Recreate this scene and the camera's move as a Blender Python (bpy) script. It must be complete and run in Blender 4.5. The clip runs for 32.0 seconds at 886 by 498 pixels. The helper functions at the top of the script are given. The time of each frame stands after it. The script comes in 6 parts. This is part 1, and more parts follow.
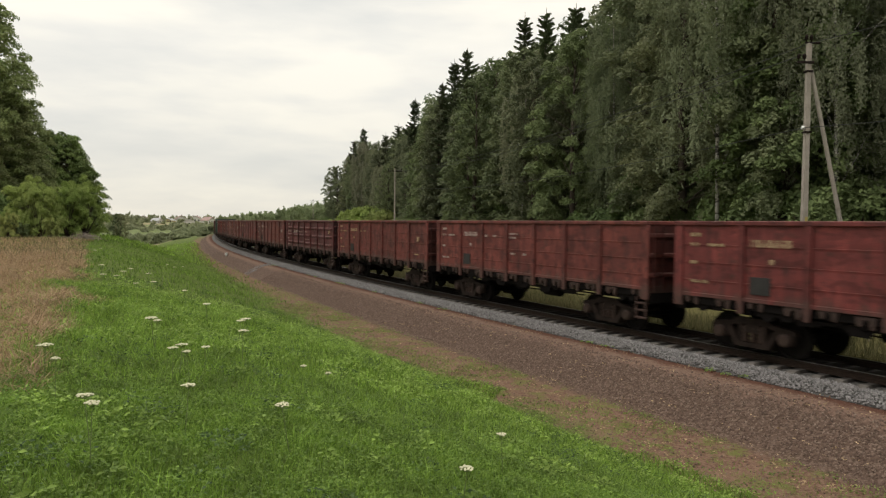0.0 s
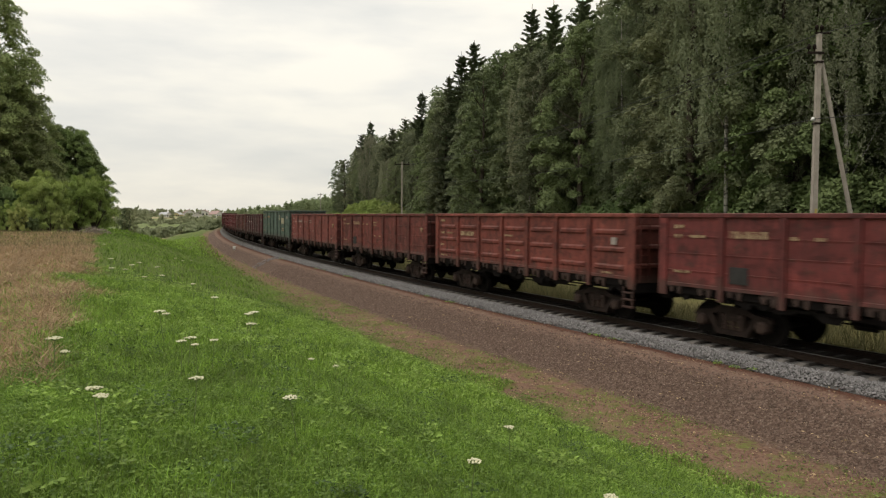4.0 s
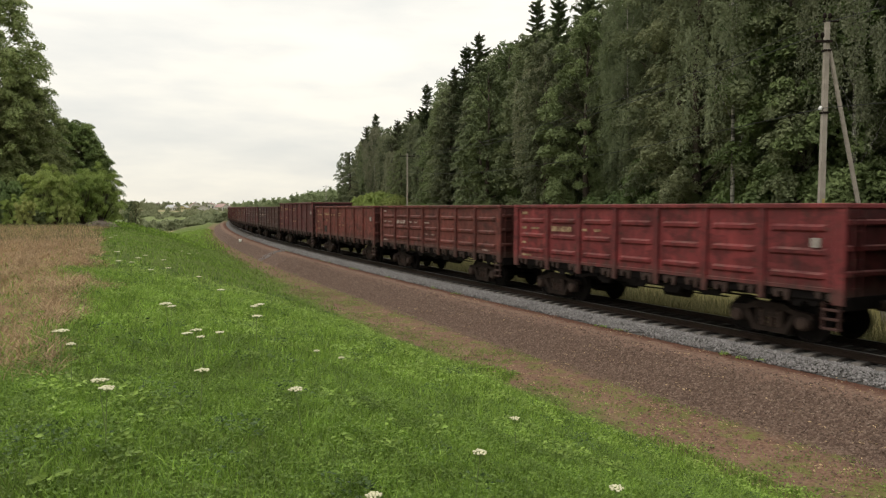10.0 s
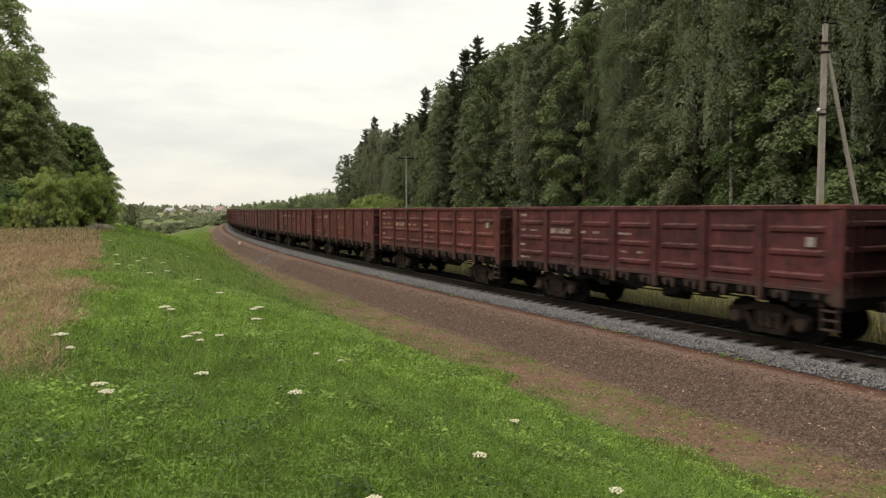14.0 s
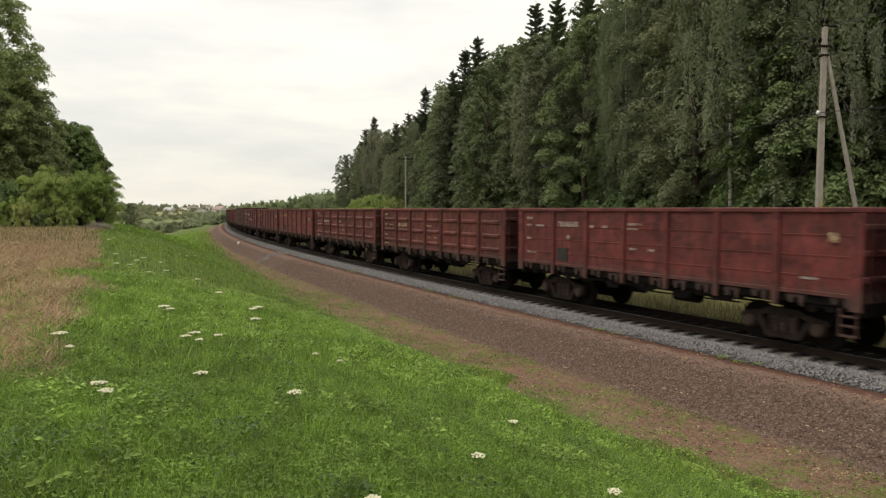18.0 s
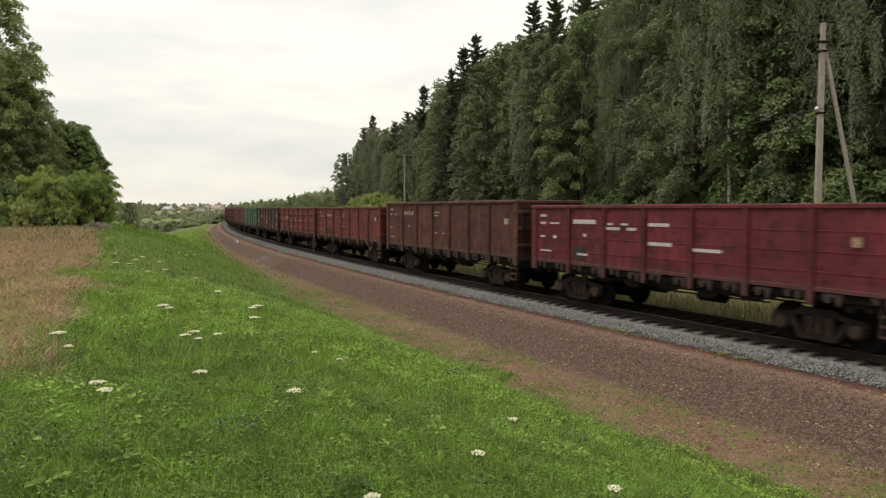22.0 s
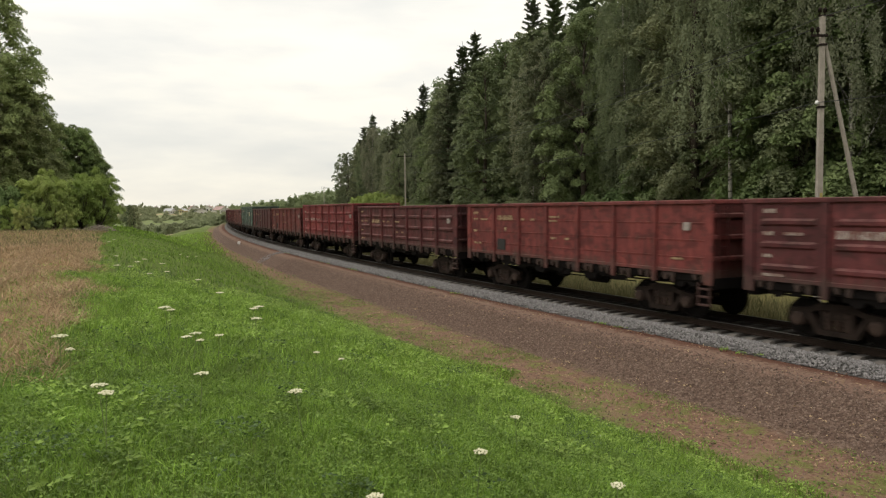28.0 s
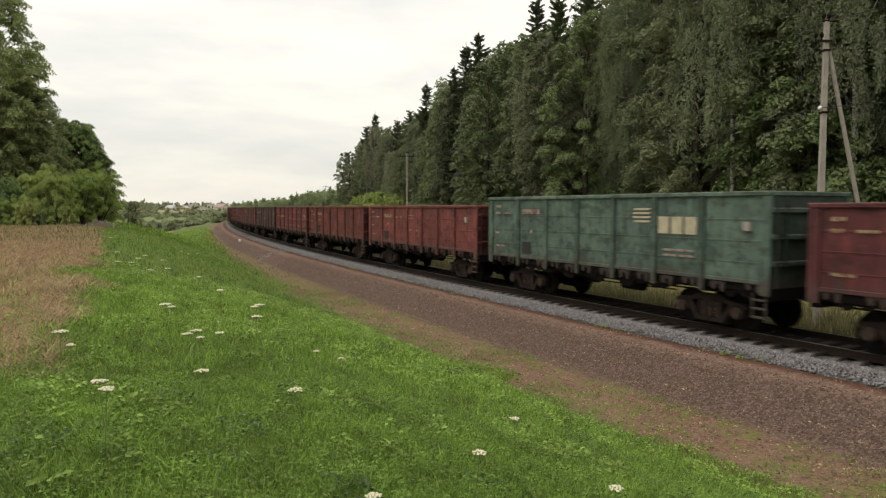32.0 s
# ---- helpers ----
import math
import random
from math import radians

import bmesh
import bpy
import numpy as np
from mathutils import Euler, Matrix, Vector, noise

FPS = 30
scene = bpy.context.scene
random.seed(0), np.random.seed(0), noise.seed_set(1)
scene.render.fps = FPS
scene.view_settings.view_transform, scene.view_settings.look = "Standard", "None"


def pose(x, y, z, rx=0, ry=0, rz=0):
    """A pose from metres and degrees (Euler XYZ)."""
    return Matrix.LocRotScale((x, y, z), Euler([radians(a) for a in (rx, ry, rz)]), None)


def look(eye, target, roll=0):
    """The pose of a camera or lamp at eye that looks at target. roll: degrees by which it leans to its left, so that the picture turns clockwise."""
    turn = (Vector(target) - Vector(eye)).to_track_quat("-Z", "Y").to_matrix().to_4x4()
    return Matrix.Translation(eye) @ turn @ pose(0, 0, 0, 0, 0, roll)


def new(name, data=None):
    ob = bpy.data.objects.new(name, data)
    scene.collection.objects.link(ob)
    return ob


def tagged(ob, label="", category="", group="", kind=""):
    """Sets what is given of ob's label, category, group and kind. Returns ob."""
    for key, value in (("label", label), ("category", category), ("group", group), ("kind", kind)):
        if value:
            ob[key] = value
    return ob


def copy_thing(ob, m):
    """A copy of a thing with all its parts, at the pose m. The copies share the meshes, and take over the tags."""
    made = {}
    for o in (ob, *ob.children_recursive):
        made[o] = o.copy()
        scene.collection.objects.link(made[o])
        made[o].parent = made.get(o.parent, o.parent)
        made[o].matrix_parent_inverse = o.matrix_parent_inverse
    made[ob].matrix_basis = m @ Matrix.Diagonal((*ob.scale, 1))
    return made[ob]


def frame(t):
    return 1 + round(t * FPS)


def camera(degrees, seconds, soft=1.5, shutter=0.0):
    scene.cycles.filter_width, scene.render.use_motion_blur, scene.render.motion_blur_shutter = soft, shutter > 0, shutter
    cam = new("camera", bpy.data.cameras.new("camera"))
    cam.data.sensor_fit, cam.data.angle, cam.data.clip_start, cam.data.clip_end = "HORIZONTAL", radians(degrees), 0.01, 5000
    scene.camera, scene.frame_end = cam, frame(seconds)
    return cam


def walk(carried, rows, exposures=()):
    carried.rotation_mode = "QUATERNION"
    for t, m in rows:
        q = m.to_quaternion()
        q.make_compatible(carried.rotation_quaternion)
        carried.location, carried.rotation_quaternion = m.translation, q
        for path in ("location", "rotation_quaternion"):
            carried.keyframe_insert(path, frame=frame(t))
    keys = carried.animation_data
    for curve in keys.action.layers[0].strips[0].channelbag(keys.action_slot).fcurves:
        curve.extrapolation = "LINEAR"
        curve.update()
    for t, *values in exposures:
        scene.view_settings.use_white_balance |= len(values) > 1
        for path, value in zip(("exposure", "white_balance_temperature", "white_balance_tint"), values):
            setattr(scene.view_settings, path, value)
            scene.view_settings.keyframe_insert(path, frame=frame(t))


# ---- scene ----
EYE = 3.18            # the eye's height over the rail heads
cam = camera(64.55, 32.0, soft=1.25, shutter=0.25)
PATH = [
    (0, pose(-0.009, -0.026, 3.187, 87.954, -0.628, -0.852)),
    (0.5, pose(-0.010, -0.022, 3.187, 87.932, -0.614, -0.797)),
    (1, pose(-0.010, -0.024, 3.185, 87.774, -0.420, -0.782)),
    (1.5, pose(-0.009, -0.019, 3.187, 87.607, -0.503, -0.738)),
    (2, pose(-0.007, -0.022, 3.186, 87.566, -0.456, -0.645)),
    (2.5, pose(-0.009, -0.016, 3.184, 87.513, -0.527, -0.316)),
    (3, pose(-0.009, -0.006, 3.182, 87.472, -0.324, -0.241)),
    (3.5, pose(-0.009, -0.012, 3.184, 87.433, -0.461, -0.191)),
    (5.5, pose(-0.005, -0.008, 3.182, 87.285, -0.277, -0.516)),
    (6, pose(-0.004, -0.002, 3.181, 87.249, -0.187, -0.509)),
    (6.5, pose(-0.000, -0.003, 3.183, 87.146, -0.115, -0.467)),
    (7, pose(0.003, 0.002, 3.182, 87.055, 0.022, -0.345)),
    (7.5, pose(0.002, 0.000, 3.182, 86.894, 0.200, -0.261)),
    (8, pose(0.002, 0.001, 3.181, 86.789, 0.093, -0.141)),
    (8.5, pose(-0.000, 0.002, 3.180, 86.724, -0.073, -0.090)),
    (9, pose(-0.000, 0.000, 3.180, 86.745, -0.012, 0.001)),
    (9.5, pose(0.000, -0.002, 3.181, 86.710, 0.047, 0.060)),
    (10, pose(-0.000, 0.006, 3.178, 86.724, -0.216, 0.196)),
    (10.5, pose(-0.001, 0.007, 3.180, 86.726, -0.221, 0.257)),
    (11, pose(-0.002, 0.002, 3.182, 86.729, -0.161, 0.328)),
    (11.5, pose(-0.006, -0.003, 3.182, 86.866, -0.492, 0.396)),
    (12, pose(-0.007, -0.001, 3.182, 86.988, -0.414, 0.438)),
    (12.5, pose(-0.004, -0.000, 3.182, 87.153, -0.273, 0.293)),
    (13, pose(-0.004, -0.002, 3.183, 87.205, -0.192, 0.192)),
    (13.5, pose(-0.000, -0.002, 3.182, 87.051, -0.058, 0.138)),
    (14, pose(-0.002, 0.003, 3.182, 86.903, -0.079, 0.118)),
    (14.5, pose(-0.001, -0.003, 3.182, 86.825, -0.090, 0.114)),
    (16.5, pose(-0.004, -0.002, 3.182, 86.812, -0.303, 0.191)),
    (17, pose(-0.006, 0.002, 3.182, 86.840, -0.360, 0.155)),
    (17.5, pose(-0.005, -0.004, 3.184, 86.870, -0.306, 0.112)),
    (18, pose(-0.007, -0.007, 3.183, 86.962, -0.373, 0.048)),
    (18.5, pose(-0.005, -0.007, 3.182, 86.987, -0.321, 0.042)),
    (19, pose(-0.002, -0.002, 3.180, 86.955, -0.120, 0.005)),
    (19.5, pose(-0.002, -0.005, 3.182, 86.895, -0.237, 0.002)),
    (20, pose(-0.004, -0.003, 3.182, 86.818, -0.250, -0.015)),
    (20.5, pose(-0.002, -0.005, 3.183, 86.771, -0.106, -0.015)),
    (21, pose(-0.005, -0.002, 3.181, 86.751, -0.238, -0.065)),
    (21.5, pose(-0.002, -0.002, 3.181, 86.759, -0.151, -0.044)),
    (22, pose(-0.004, -0.000, 3.181, 86.787, -0.095, -0.028)),
    (22.5, pose(-0.002, -0.004, 3.182, 86.792, -0.053, -0.004)),
    (23, pose(-0.002, 0.002, 3.180, 86.751, 0.260, -0.016)),
    (23.5, pose(0.000, -0.000, 3.182, 86.747, 0.516, -0.033)),
    (24, pose(0.004, 0.010, 3.181, 86.695, 0.183, -0.220)),
    (24.5, pose(0.006, 0.006, 3.181, 86.660, 0.169, -0.053)),
    (25, pose(0.005, 0.010, 3.181, 86.569, 0.162, -0.050)),
    (25.5, pose(0.005, 0.012, 3.180, 86.566, 0.161, -0.081)),
    (27.5, pose(0.005, 0.003, 3.182, 86.741, 0.451, 0.046)),
    (28, pose(0.006, 0.010, 3.180, 86.685, 0.598, 0.061)),
    (28.5, pose(0.009, 0.010, 3.180, 86.517, 0.520, 0.100)),
    (29, pose(0.005, 0.014, 3.180, 86.510, 0.067, 0.118)),
    (29.5, pose(0.006, 0.012, 3.180, 86.547, 0.109, 0.123)),
    (30, pose(0.005, 0.010, 3.181, 86.552, 0.171, 0.131)),
    (30.5, pose(0.004, 0.005, 3.182, 86.584, 0.034, 0.161)),
    (31, pose(0.002, 0.009, 3.181, 86.628, -0.083, 0.112)),
    (31.5, pose(0.003, 0.004, 3.182, 86.689, -0.019, 0.094)),
    (32, pose(0.002, 0.003, 3.183, 86.715, -0.158, 0.174)),
]
walk(cam, PATH, ((0, -0.13), (5, -0.12), (8.5, -0.02), (12, 0.0), (32, 0.0)))

# ---- light ----
world = bpy.data.worlds.new("overcast_sky")
scene.world = world
world.use_nodes = True


def sky_nodes(nt):
    nt.nodes.clear()
    n, l = nt.nodes.new, nt.links.new
    out, bg = n("ShaderNodeOutputWorld"), n("ShaderNodeBackground")
    sky = n("ShaderNodeTexSky")
    sky.sky_type, sky.sun_disc = "NISHITA", False
    sky.sun_elevation, sky.sun_rotation = radians(SUN_EL), radians(SUN_AZ)
    tint = n("ShaderNodeMix")
    tint.data_type, tint.blend_type = "RGBA", "MULTIPLY"
    tint.inputs[0].default_value = 1.0
    tint.inputs[7].default_value = (0.10, 0.10, 0.10, 1)
    l(sky.outputs[0], tint.inputs[6])
    co, mp = n("ShaderNodeTexCoord"), n("ShaderNodeMapping")
    mp.inputs["Scale"].default_value = (1.0, 1.0, 4.5)
    l(co.outputs["Generated"], mp.inputs[0])
    big, fine = n("ShaderNodeTexNoise"), n("ShaderNodeTexNoise")
    for tex, sc, det in ((big, 3.2, 5), (fine, 9.0, 6)):
        tex.inputs["Scale"].default_value, tex.inputs["Detail"].default_value = sc, det
        tex.inputs["Roughness"].default_value = 0.5
        l(mp.outputs[0], tex.inputs["Vector"])
    add = n("ShaderNodeMath")
    add.operation = "MULTIPLY_ADD"
    add.inputs[1].default_value = 0.35
    l(fine.outputs[0], add.inputs[0])
    l(big.outputs[0], add.inputs[2])
    ramp = n("ShaderNodeValToRGB")
    e = ramp.color_ramp.elements
    e[0].position, e[0].color = 0.42, (0.83, 0.825, 0.775, 1)
    e[1].position, e[1].color = 0.82, (1.11, 1.055, 0.92, 1)
    mid = ramp.color_ramp.elements.new(0.64)
    mid.color = (0.965, 0.935, 0.85, 1)
    l(add.outputs[0], ramp.inputs[0])
    mix = n("ShaderNodeMix")
    mix.data_type = "RGBA"
    mix.inputs[0].default_value = 0.9
    l(tint.outputs[2], mix.inputs[6])
    l(ramp.outputs[0], mix.inputs[7])
    height, low = n("ShaderNodeSeparateXYZ"), n("ShaderNodeMapRange")
    l(co.outputs["Generated"], height.inputs[0])
    l(height.outputs[2], low.inputs[0])
    high, both = n("ShaderNodeMapRange"), n("ShaderNodeMath")
    high.interpolation_type, both.operation = "SMOOTHSTEP", "MULTIPLY"
    high.inputs[1].default_value, high.inputs[2].default_value, high.inputs[3].default_value, high.inputs[4].default_value = 0.3, 1.0, 1.0, 1.6
    l(height.outputs[2], high.inputs[0])
    l(low.outputs[0], both.inputs[0])
    l(high.outputs[0], both.inputs[1])
    low.inputs[1].default_value, low.inputs[2].default_value, low.inputs[3].default_value, low.inputs[4].default_value = 0.0, 0.24, 0.80, 1.0
    dim = n("ShaderNodeMix")
    dim.data_type, dim.blend_type = "RGBA", "MULTIPLY"
    dim.inputs[0].default_value = 1.0
    l(mix.outputs[2], dim.inputs[6])
    l(both.outputs[0], dim.inputs[7])
    l(dim.outputs[2], bg.inputs[0])
    bg.inputs[1].default_value = 1.12
    l(bg.outputs[0], out.inputs[0])


SUN_EL, SUN_AZ = 56.0, -112.0
sky_nodes(world.node_tree)
sun = new("sun", bpy.data.lights.new("sun", "SUN"))
sun.data.energy, sun.data.angle, sun.data.color = 0.75, radians(30), (1.0, 0.95, 0.86)
d = Vector((math.sin(radians(SUN_AZ)) * math.cos(radians(SUN_EL)), math.cos(radians(SUN_AZ)) * math.cos(radians(SUN_EL)), math.sin(radians(SUN_EL))))
sun.matrix_world = look(d * 100, (0, 0, 0))

# ---- the line: its curve, the ground's shape ----
STEP = 0.5
LINE_S = np.arange(-160.0, 960.0, STEP)
bend = np.where(LINE_S < 0, 2.149e-3, 2.149e-3 - 0.771e-5 * LINE_S - 0.1158e-7 * LINE_S ** 2)
bend = np.where(LINE_S > 160, 0.0006, np.maximum(bend, 0.0006))
turn = np.cumsum(bend) * STEP
i0 = int(np.argmin(abs(LINE_S)))
LINE_A = 0.5404 - (turn - turn[i0])
lx, ly = np.cumsum(-np.sin(LINE_A)) * STEP, np.cumsum(np.cos(LINE_A)) * STEP
LINE_X, LINE_Y = lx - lx[i0] + 17.475, ly - ly[i0]


def on_line(s, u=0.0):
    """The place at s metres along the wagons' near side and u metres out from it, and the heading there."""
    x, y, a = np.interp(s, LINE_S, LINE_X), np.interp(s, LINE_S, LINE_Y), np.interp(s, LINE_S, LINE_A)
    return x - np.cos(a) * u, y - np.sin(a) * u, a


def line_of(x, y):
    i = int(np.argmin((LINE_X - x) ** 2 + (LINE_Y - y) ** 2))
    a = LINE_A[i]
    return LINE_S[i], -(x - LINE_X[i]) * math.cos(a) - (y - LINE_Y[i]) * math.sin(a)


def ease(a, b, v):
    k = np.clip((v - a) / (b - a), 0, 1)
    return k * k * (3 - 2 * k)


NEAR_U = (-4000, -300, -60, -30, -14, -8, -4.2, -3.7, 0.2, 0.45, 0.9, 1.5, 2.8, 4.0, 5.8, 7.5, 10, 13, 15, 25, 60, 300, 4000)
NEAR_Z = (6, 4, 1.5, 0.6, -0.3, -0.6, -0.6, -0.52, -0.5, -0.43, -0.37, -0.45, -1.16, -1.2, -1.08, -0.45, 0.45, 1.25, 1.56, 1.75, 2.0, 1.0, 1.0)
FAR_Z = (8, 4, 1.5, 0.6, -0.3, -0.6, -0.6, -0.52, -0.5, -0.43, -0.37, -0.45, -1.16, -1.22, -1.35, -1.6, -2.05, -2.7, -3.4, -5.2, -7.5, -5.0, 9.0)


def lift(s, u):
    """The ground's height over the rail heads."""
    s, u = np.asarray(s, float), np.asarray(u, float)
    z = np.interp(u, NEAR_U, NEAR_Z) * (1 - ease(90, 140, s)) + np.interp(u, NEAR_U, FAR_Z) * ease(90, 140, s)
    away = ease(7, 40, abs(u))
    z = z + away * 9.5 * ease(240, 700, s) + away * 4 * ease(800, 2500, s)
    bump = 0.05 * np.sin(s * 0.9 + 1.3 * np.sin(u * 0.7)) * np.cos(u * 1.1 + 0.4 * s) + 0.07 * np.sin(s * 0.23 + u * 0.31)
    return z + bump * ease(4.5, 8.0, abs(u))


def inward(s, u):
    """The grass reaches nearer to the rails further along."""
    return u + 1.5 * ease(28, 62, s) * ease(2.6, 3.6, u)


def lift_at(x, y):
    s, u = line_of(x, y)
    return float(lift(s, u))


# ---- mesh helpers ----
def mesh_of(name, verts, faces, smooth=False):
    me = bpy.data.meshes.new(name)
    me.from_pydata([tuple(v) for v in verts], [], [tuple(f) for f in faces])
    if smooth:
        me.polygons.foreach_set("use_smooth", np.ones(len(me.polygons), bool))
    me.update()
    return me


def quick_mesh(name, verts, loops, sizes, smooth=False):
    """A mesh from arrays: corners, the corners of all faces in a row, and the faces' sizes."""
    me = bpy.data.meshes.new(name)
    verts = np.ascontiguousarray(verts, np.float32)
    loops, sizes = np.ascontiguousarray(loops, np.int32).ravel(), np.ascontiguousarray(sizes, np.int32)
    me.vertices.add(len(verts))
    me.vertices.foreach_set("co", verts.ravel())
    me.loops.add(len(loops))
    me.loops.foreach_set("vertex_index", loops)
    me.polygons.add(len(sizes))
    me.polygons.foreach_set("loop_start", np.r_[0, np.cumsum(sizes)[:-1]].astype(np.int32))
    me.polygons.foreach_set("use_smooth", np.full(len(sizes), smooth))
    me.update(calc_edges=True)
    return me


class Form:
    """Gathers solids into one mesh."""

    def __init__(self):
        self.v, self.f = [], []

    def add(self, verts, faces, m=None):
        n = len(self.v)
        self.v += [tuple(m @ Vector(p)) if m else tuple(p) for p in verts]
        self.f += [tuple(i + n for i in q) for q in faces]
        return self

    def box(self, x0, x1, y0, y1, z0, z1, b=0.0, m=None):
        """A box with its long edges along x, y and z cut off by b."""
        if b <= 0:
            v = [(x, y, z) for x in (x0, x1) for y in (y0, y1) for z in (z0, z1)]
            return self.add(v, [(0, 1, 3, 2), (4, 6, 7, 5), (0, 4, 5, 1), (2, 3, 7, 6), (0, 2, 6, 4), (1, 5, 7, 3)], m)
        bm = bmesh.new()
        bmesh.ops.create_cube(bm, size=1)
        for v in bm.verts:
            v.co = ((x0 + x1) / 2 + v.co.x * (x1 - x0), (y0 + y1) / 2 + v.co.y * (y1 - y0), (z0 + z1) / 2 + v.co.z * (z1 - z0))
        bmesh.ops.bevel(bm, geom=bm.edges[:], offset=b, segments=1, affect="EDGES")
        bm.verts.index_update()
        self.add([v.co for v in bm.verts], [[v.index for v in f.verts] for f in bm.faces], m)
        bm.free()
        return self

    def prism(self, poly, y0, y1, m=None):
        """A polygon in x and z, drawn out from y0 to y1."""
        n = len(poly)
        v = [(x, y0, z) for x, z in poly] + [(x, y1, z) for x, z in poly]
        f = [tuple(range(n)), tuple(range(2 * n - 1, n - 1, -1))] + [(i, i + n, (i + 1) % n + n, (i + 1) % n) for i in range(n)]
        return self.add(v, f, m)

    def lathe(self, profile, n=20, m=None):
        """A profile of (radius, y), turned round the y axis."""
        v = [(r * math.cos(2 * math.pi * k / n), y, r * math.sin(2 * math.pi * k / n)) for r, y in profile for k in range(n)]
        f = [(j * n + k, j * n + (k + 1) % n, (j + 1) * n + (k + 1) % n, (j + 1) * n + k) for j in range(len(profile) - 1) for k in range(n)]
        f += [tuple(range(n - 1, -1, -1)), tuple((len(profile) - 1) * n + k for k in range(n))]
        return self.add(v, f, m)

    def tube(self, points, radii, n=6):
        """A tapered tube through points."""
        pts = [Vector(p) for p in points]
        v, f = [], []
        for i, p in enumerate(pts):
            way = (pts[min(i + 1, len(pts) - 1)] - pts[max(i - 1, 0)]).normalized()
            side = way.orthogonal().normalized() if abs(way.z) < 0.99 else Vector((1, 0, 0))
            up = way.cross(side).normalized()
            side = up.cross(way)
            for k in range(n):
                a = 2 * math.pi * k / n
                v.append(p + (side * math.cos(a) + up * math.sin(a)) * radii[i])
        for i in range(len(pts) - 1):
            f += [(i * n + k, i * n + (k + 1) % n, (i + 1) * n + (k + 1) % n, (i + 1) * n + k) for k in range(n)]
        f += [tuple(range(n - 1, -1, -1)), tuple((len(pts) - 1) * n + k for k in range(n))]
        return self.add(v, f)

    def mesh(self, name, smooth=False):
        return mesh_of(name, self.v, self.f, smooth)


def part(name, form, material, parent=None, label="", smooth=False, loc=None, turn_z=0.0):
    """Links a form or mesh as one mesh object, under parent where one is given."""
    me = form.mesh(name, smooth) if isinstance(form, Form) else form
    if material and not me.materials:
        me.materials.append(material)
    ob = new(name, me)
    if parent:
        ob.parent = parent
    if loc is not None:
        ob.location = loc
    if turn_z:
        ob.rotation_euler = (0, 0, turn_z)
    if label:
        tagged(ob, label)
    return ob


# ---- materials ----
def material(name, rough=0.8, metal=0.0, spec=0.3):
    m = bpy.data.materials.new(name)
    m.use_nodes = True
    nt = m.node_tree
    b = nt.nodes["Principled BSDF"]
    b.inputs["Roughness"].default_value, b.inputs["Metallic"].default_value = rough, metal
    b.inputs["Specular IOR Level"].default_value = spec
    return m, nt, b


def noise_tex(nt, scale, detail=4, rough=0.55, coords="Object", stretch=None):
    co = nt.nodes.new("ShaderNodeTexCoord")
    tex = nt.nodes.new("ShaderNodeTexNoise")
    tex.inputs["Scale"].default_value, tex.inputs["Detail"].default_value, tex.inputs["Roughness"].default_value = scale, detail, rough
    if stretch:
        mp = nt.nodes.new("ShaderNodeMapping")
        mp.inputs["Scale"].default_value = stretch
        nt.links.new(co.outputs[coords], mp.inputs[0])
        nt.links.new(mp.outputs[0], tex.inputs["Vector"])
    else:
        nt.links.new(co.outputs[coords], tex.inputs["Vector"])
    return tex.outputs[0]


def ramp_of(nt, fac, stops):
    r = nt.nodes.new("ShaderNodeValToRGB")
    e = r.color_ramp.elements
    while len(e) < len(stops):
        e.new(0.5)
    for el, (p, c) in zip(e, stops):
        el.position = p
        el.color = (*c, 1) if len(c) == 3 else c
    nt.links.new(fac, r.inputs[0])
    return r.outputs[0]


def mixed(nt, fac, a, b, how="MIX"):
    m = nt.nodes.new("ShaderNodeMix")
    m.data_type, m.blend_type = "RGBA", how
    for sock, val in ((m.inputs[0], fac), (m.inputs[6], a), (m.inputs[7], b)):
        if isinstance(val, bpy.types.NodeSocket):
            nt.links.new(val, sock)
        elif isinstance(val, (int, float)):
            sock.default_value = val
        else:
            sock.default_value = (*val, 1)
    return m.outputs[2]


def calc(nt, how, a, b=0.0, c=0.0):
    m = nt.nodes.new("ShaderNodeMath")
    m.operation = how
    for sock, val in zip(m.inputs, (a, b, c)):
        if isinstance(val, bpy.types.NodeSocket):
            nt.links.new(val, sock)
        else:
            sock.default_value = val
    return m.outputs[0]


def span(nt, v, a, b):
    """0 where v is below a, 1 above b."""
    m = nt.nodes.new("ShaderNodeMapRange")
    m.interpolation_type = "SMOOTHSTEP"
    m.inputs[1].default_value, m.inputs[2].default_value = a, b
    nt.links.new(v, m.inputs[0])
    return m.outputs[0]


def bumped(nt, b, height, strength=0.3, dist=0.02):
    n = nt.nodes.new("ShaderNodeBump")
    n.inputs["Strength"].default_value, n.inputs["Distance"].default_value = strength, dist
    nt.links.new(height, n.inputs["Height"])
    nt.links.new(n.outputs[0], b.inputs["Normal"])


def random_of(nt):
    return nt.nodes.new("ShaderNodeObjectInfo").outputs["Random"]


def island_of(nt):
    return nt.nodes.new("ShaderNodeNewGeometry").outputs["Random Per Island"]


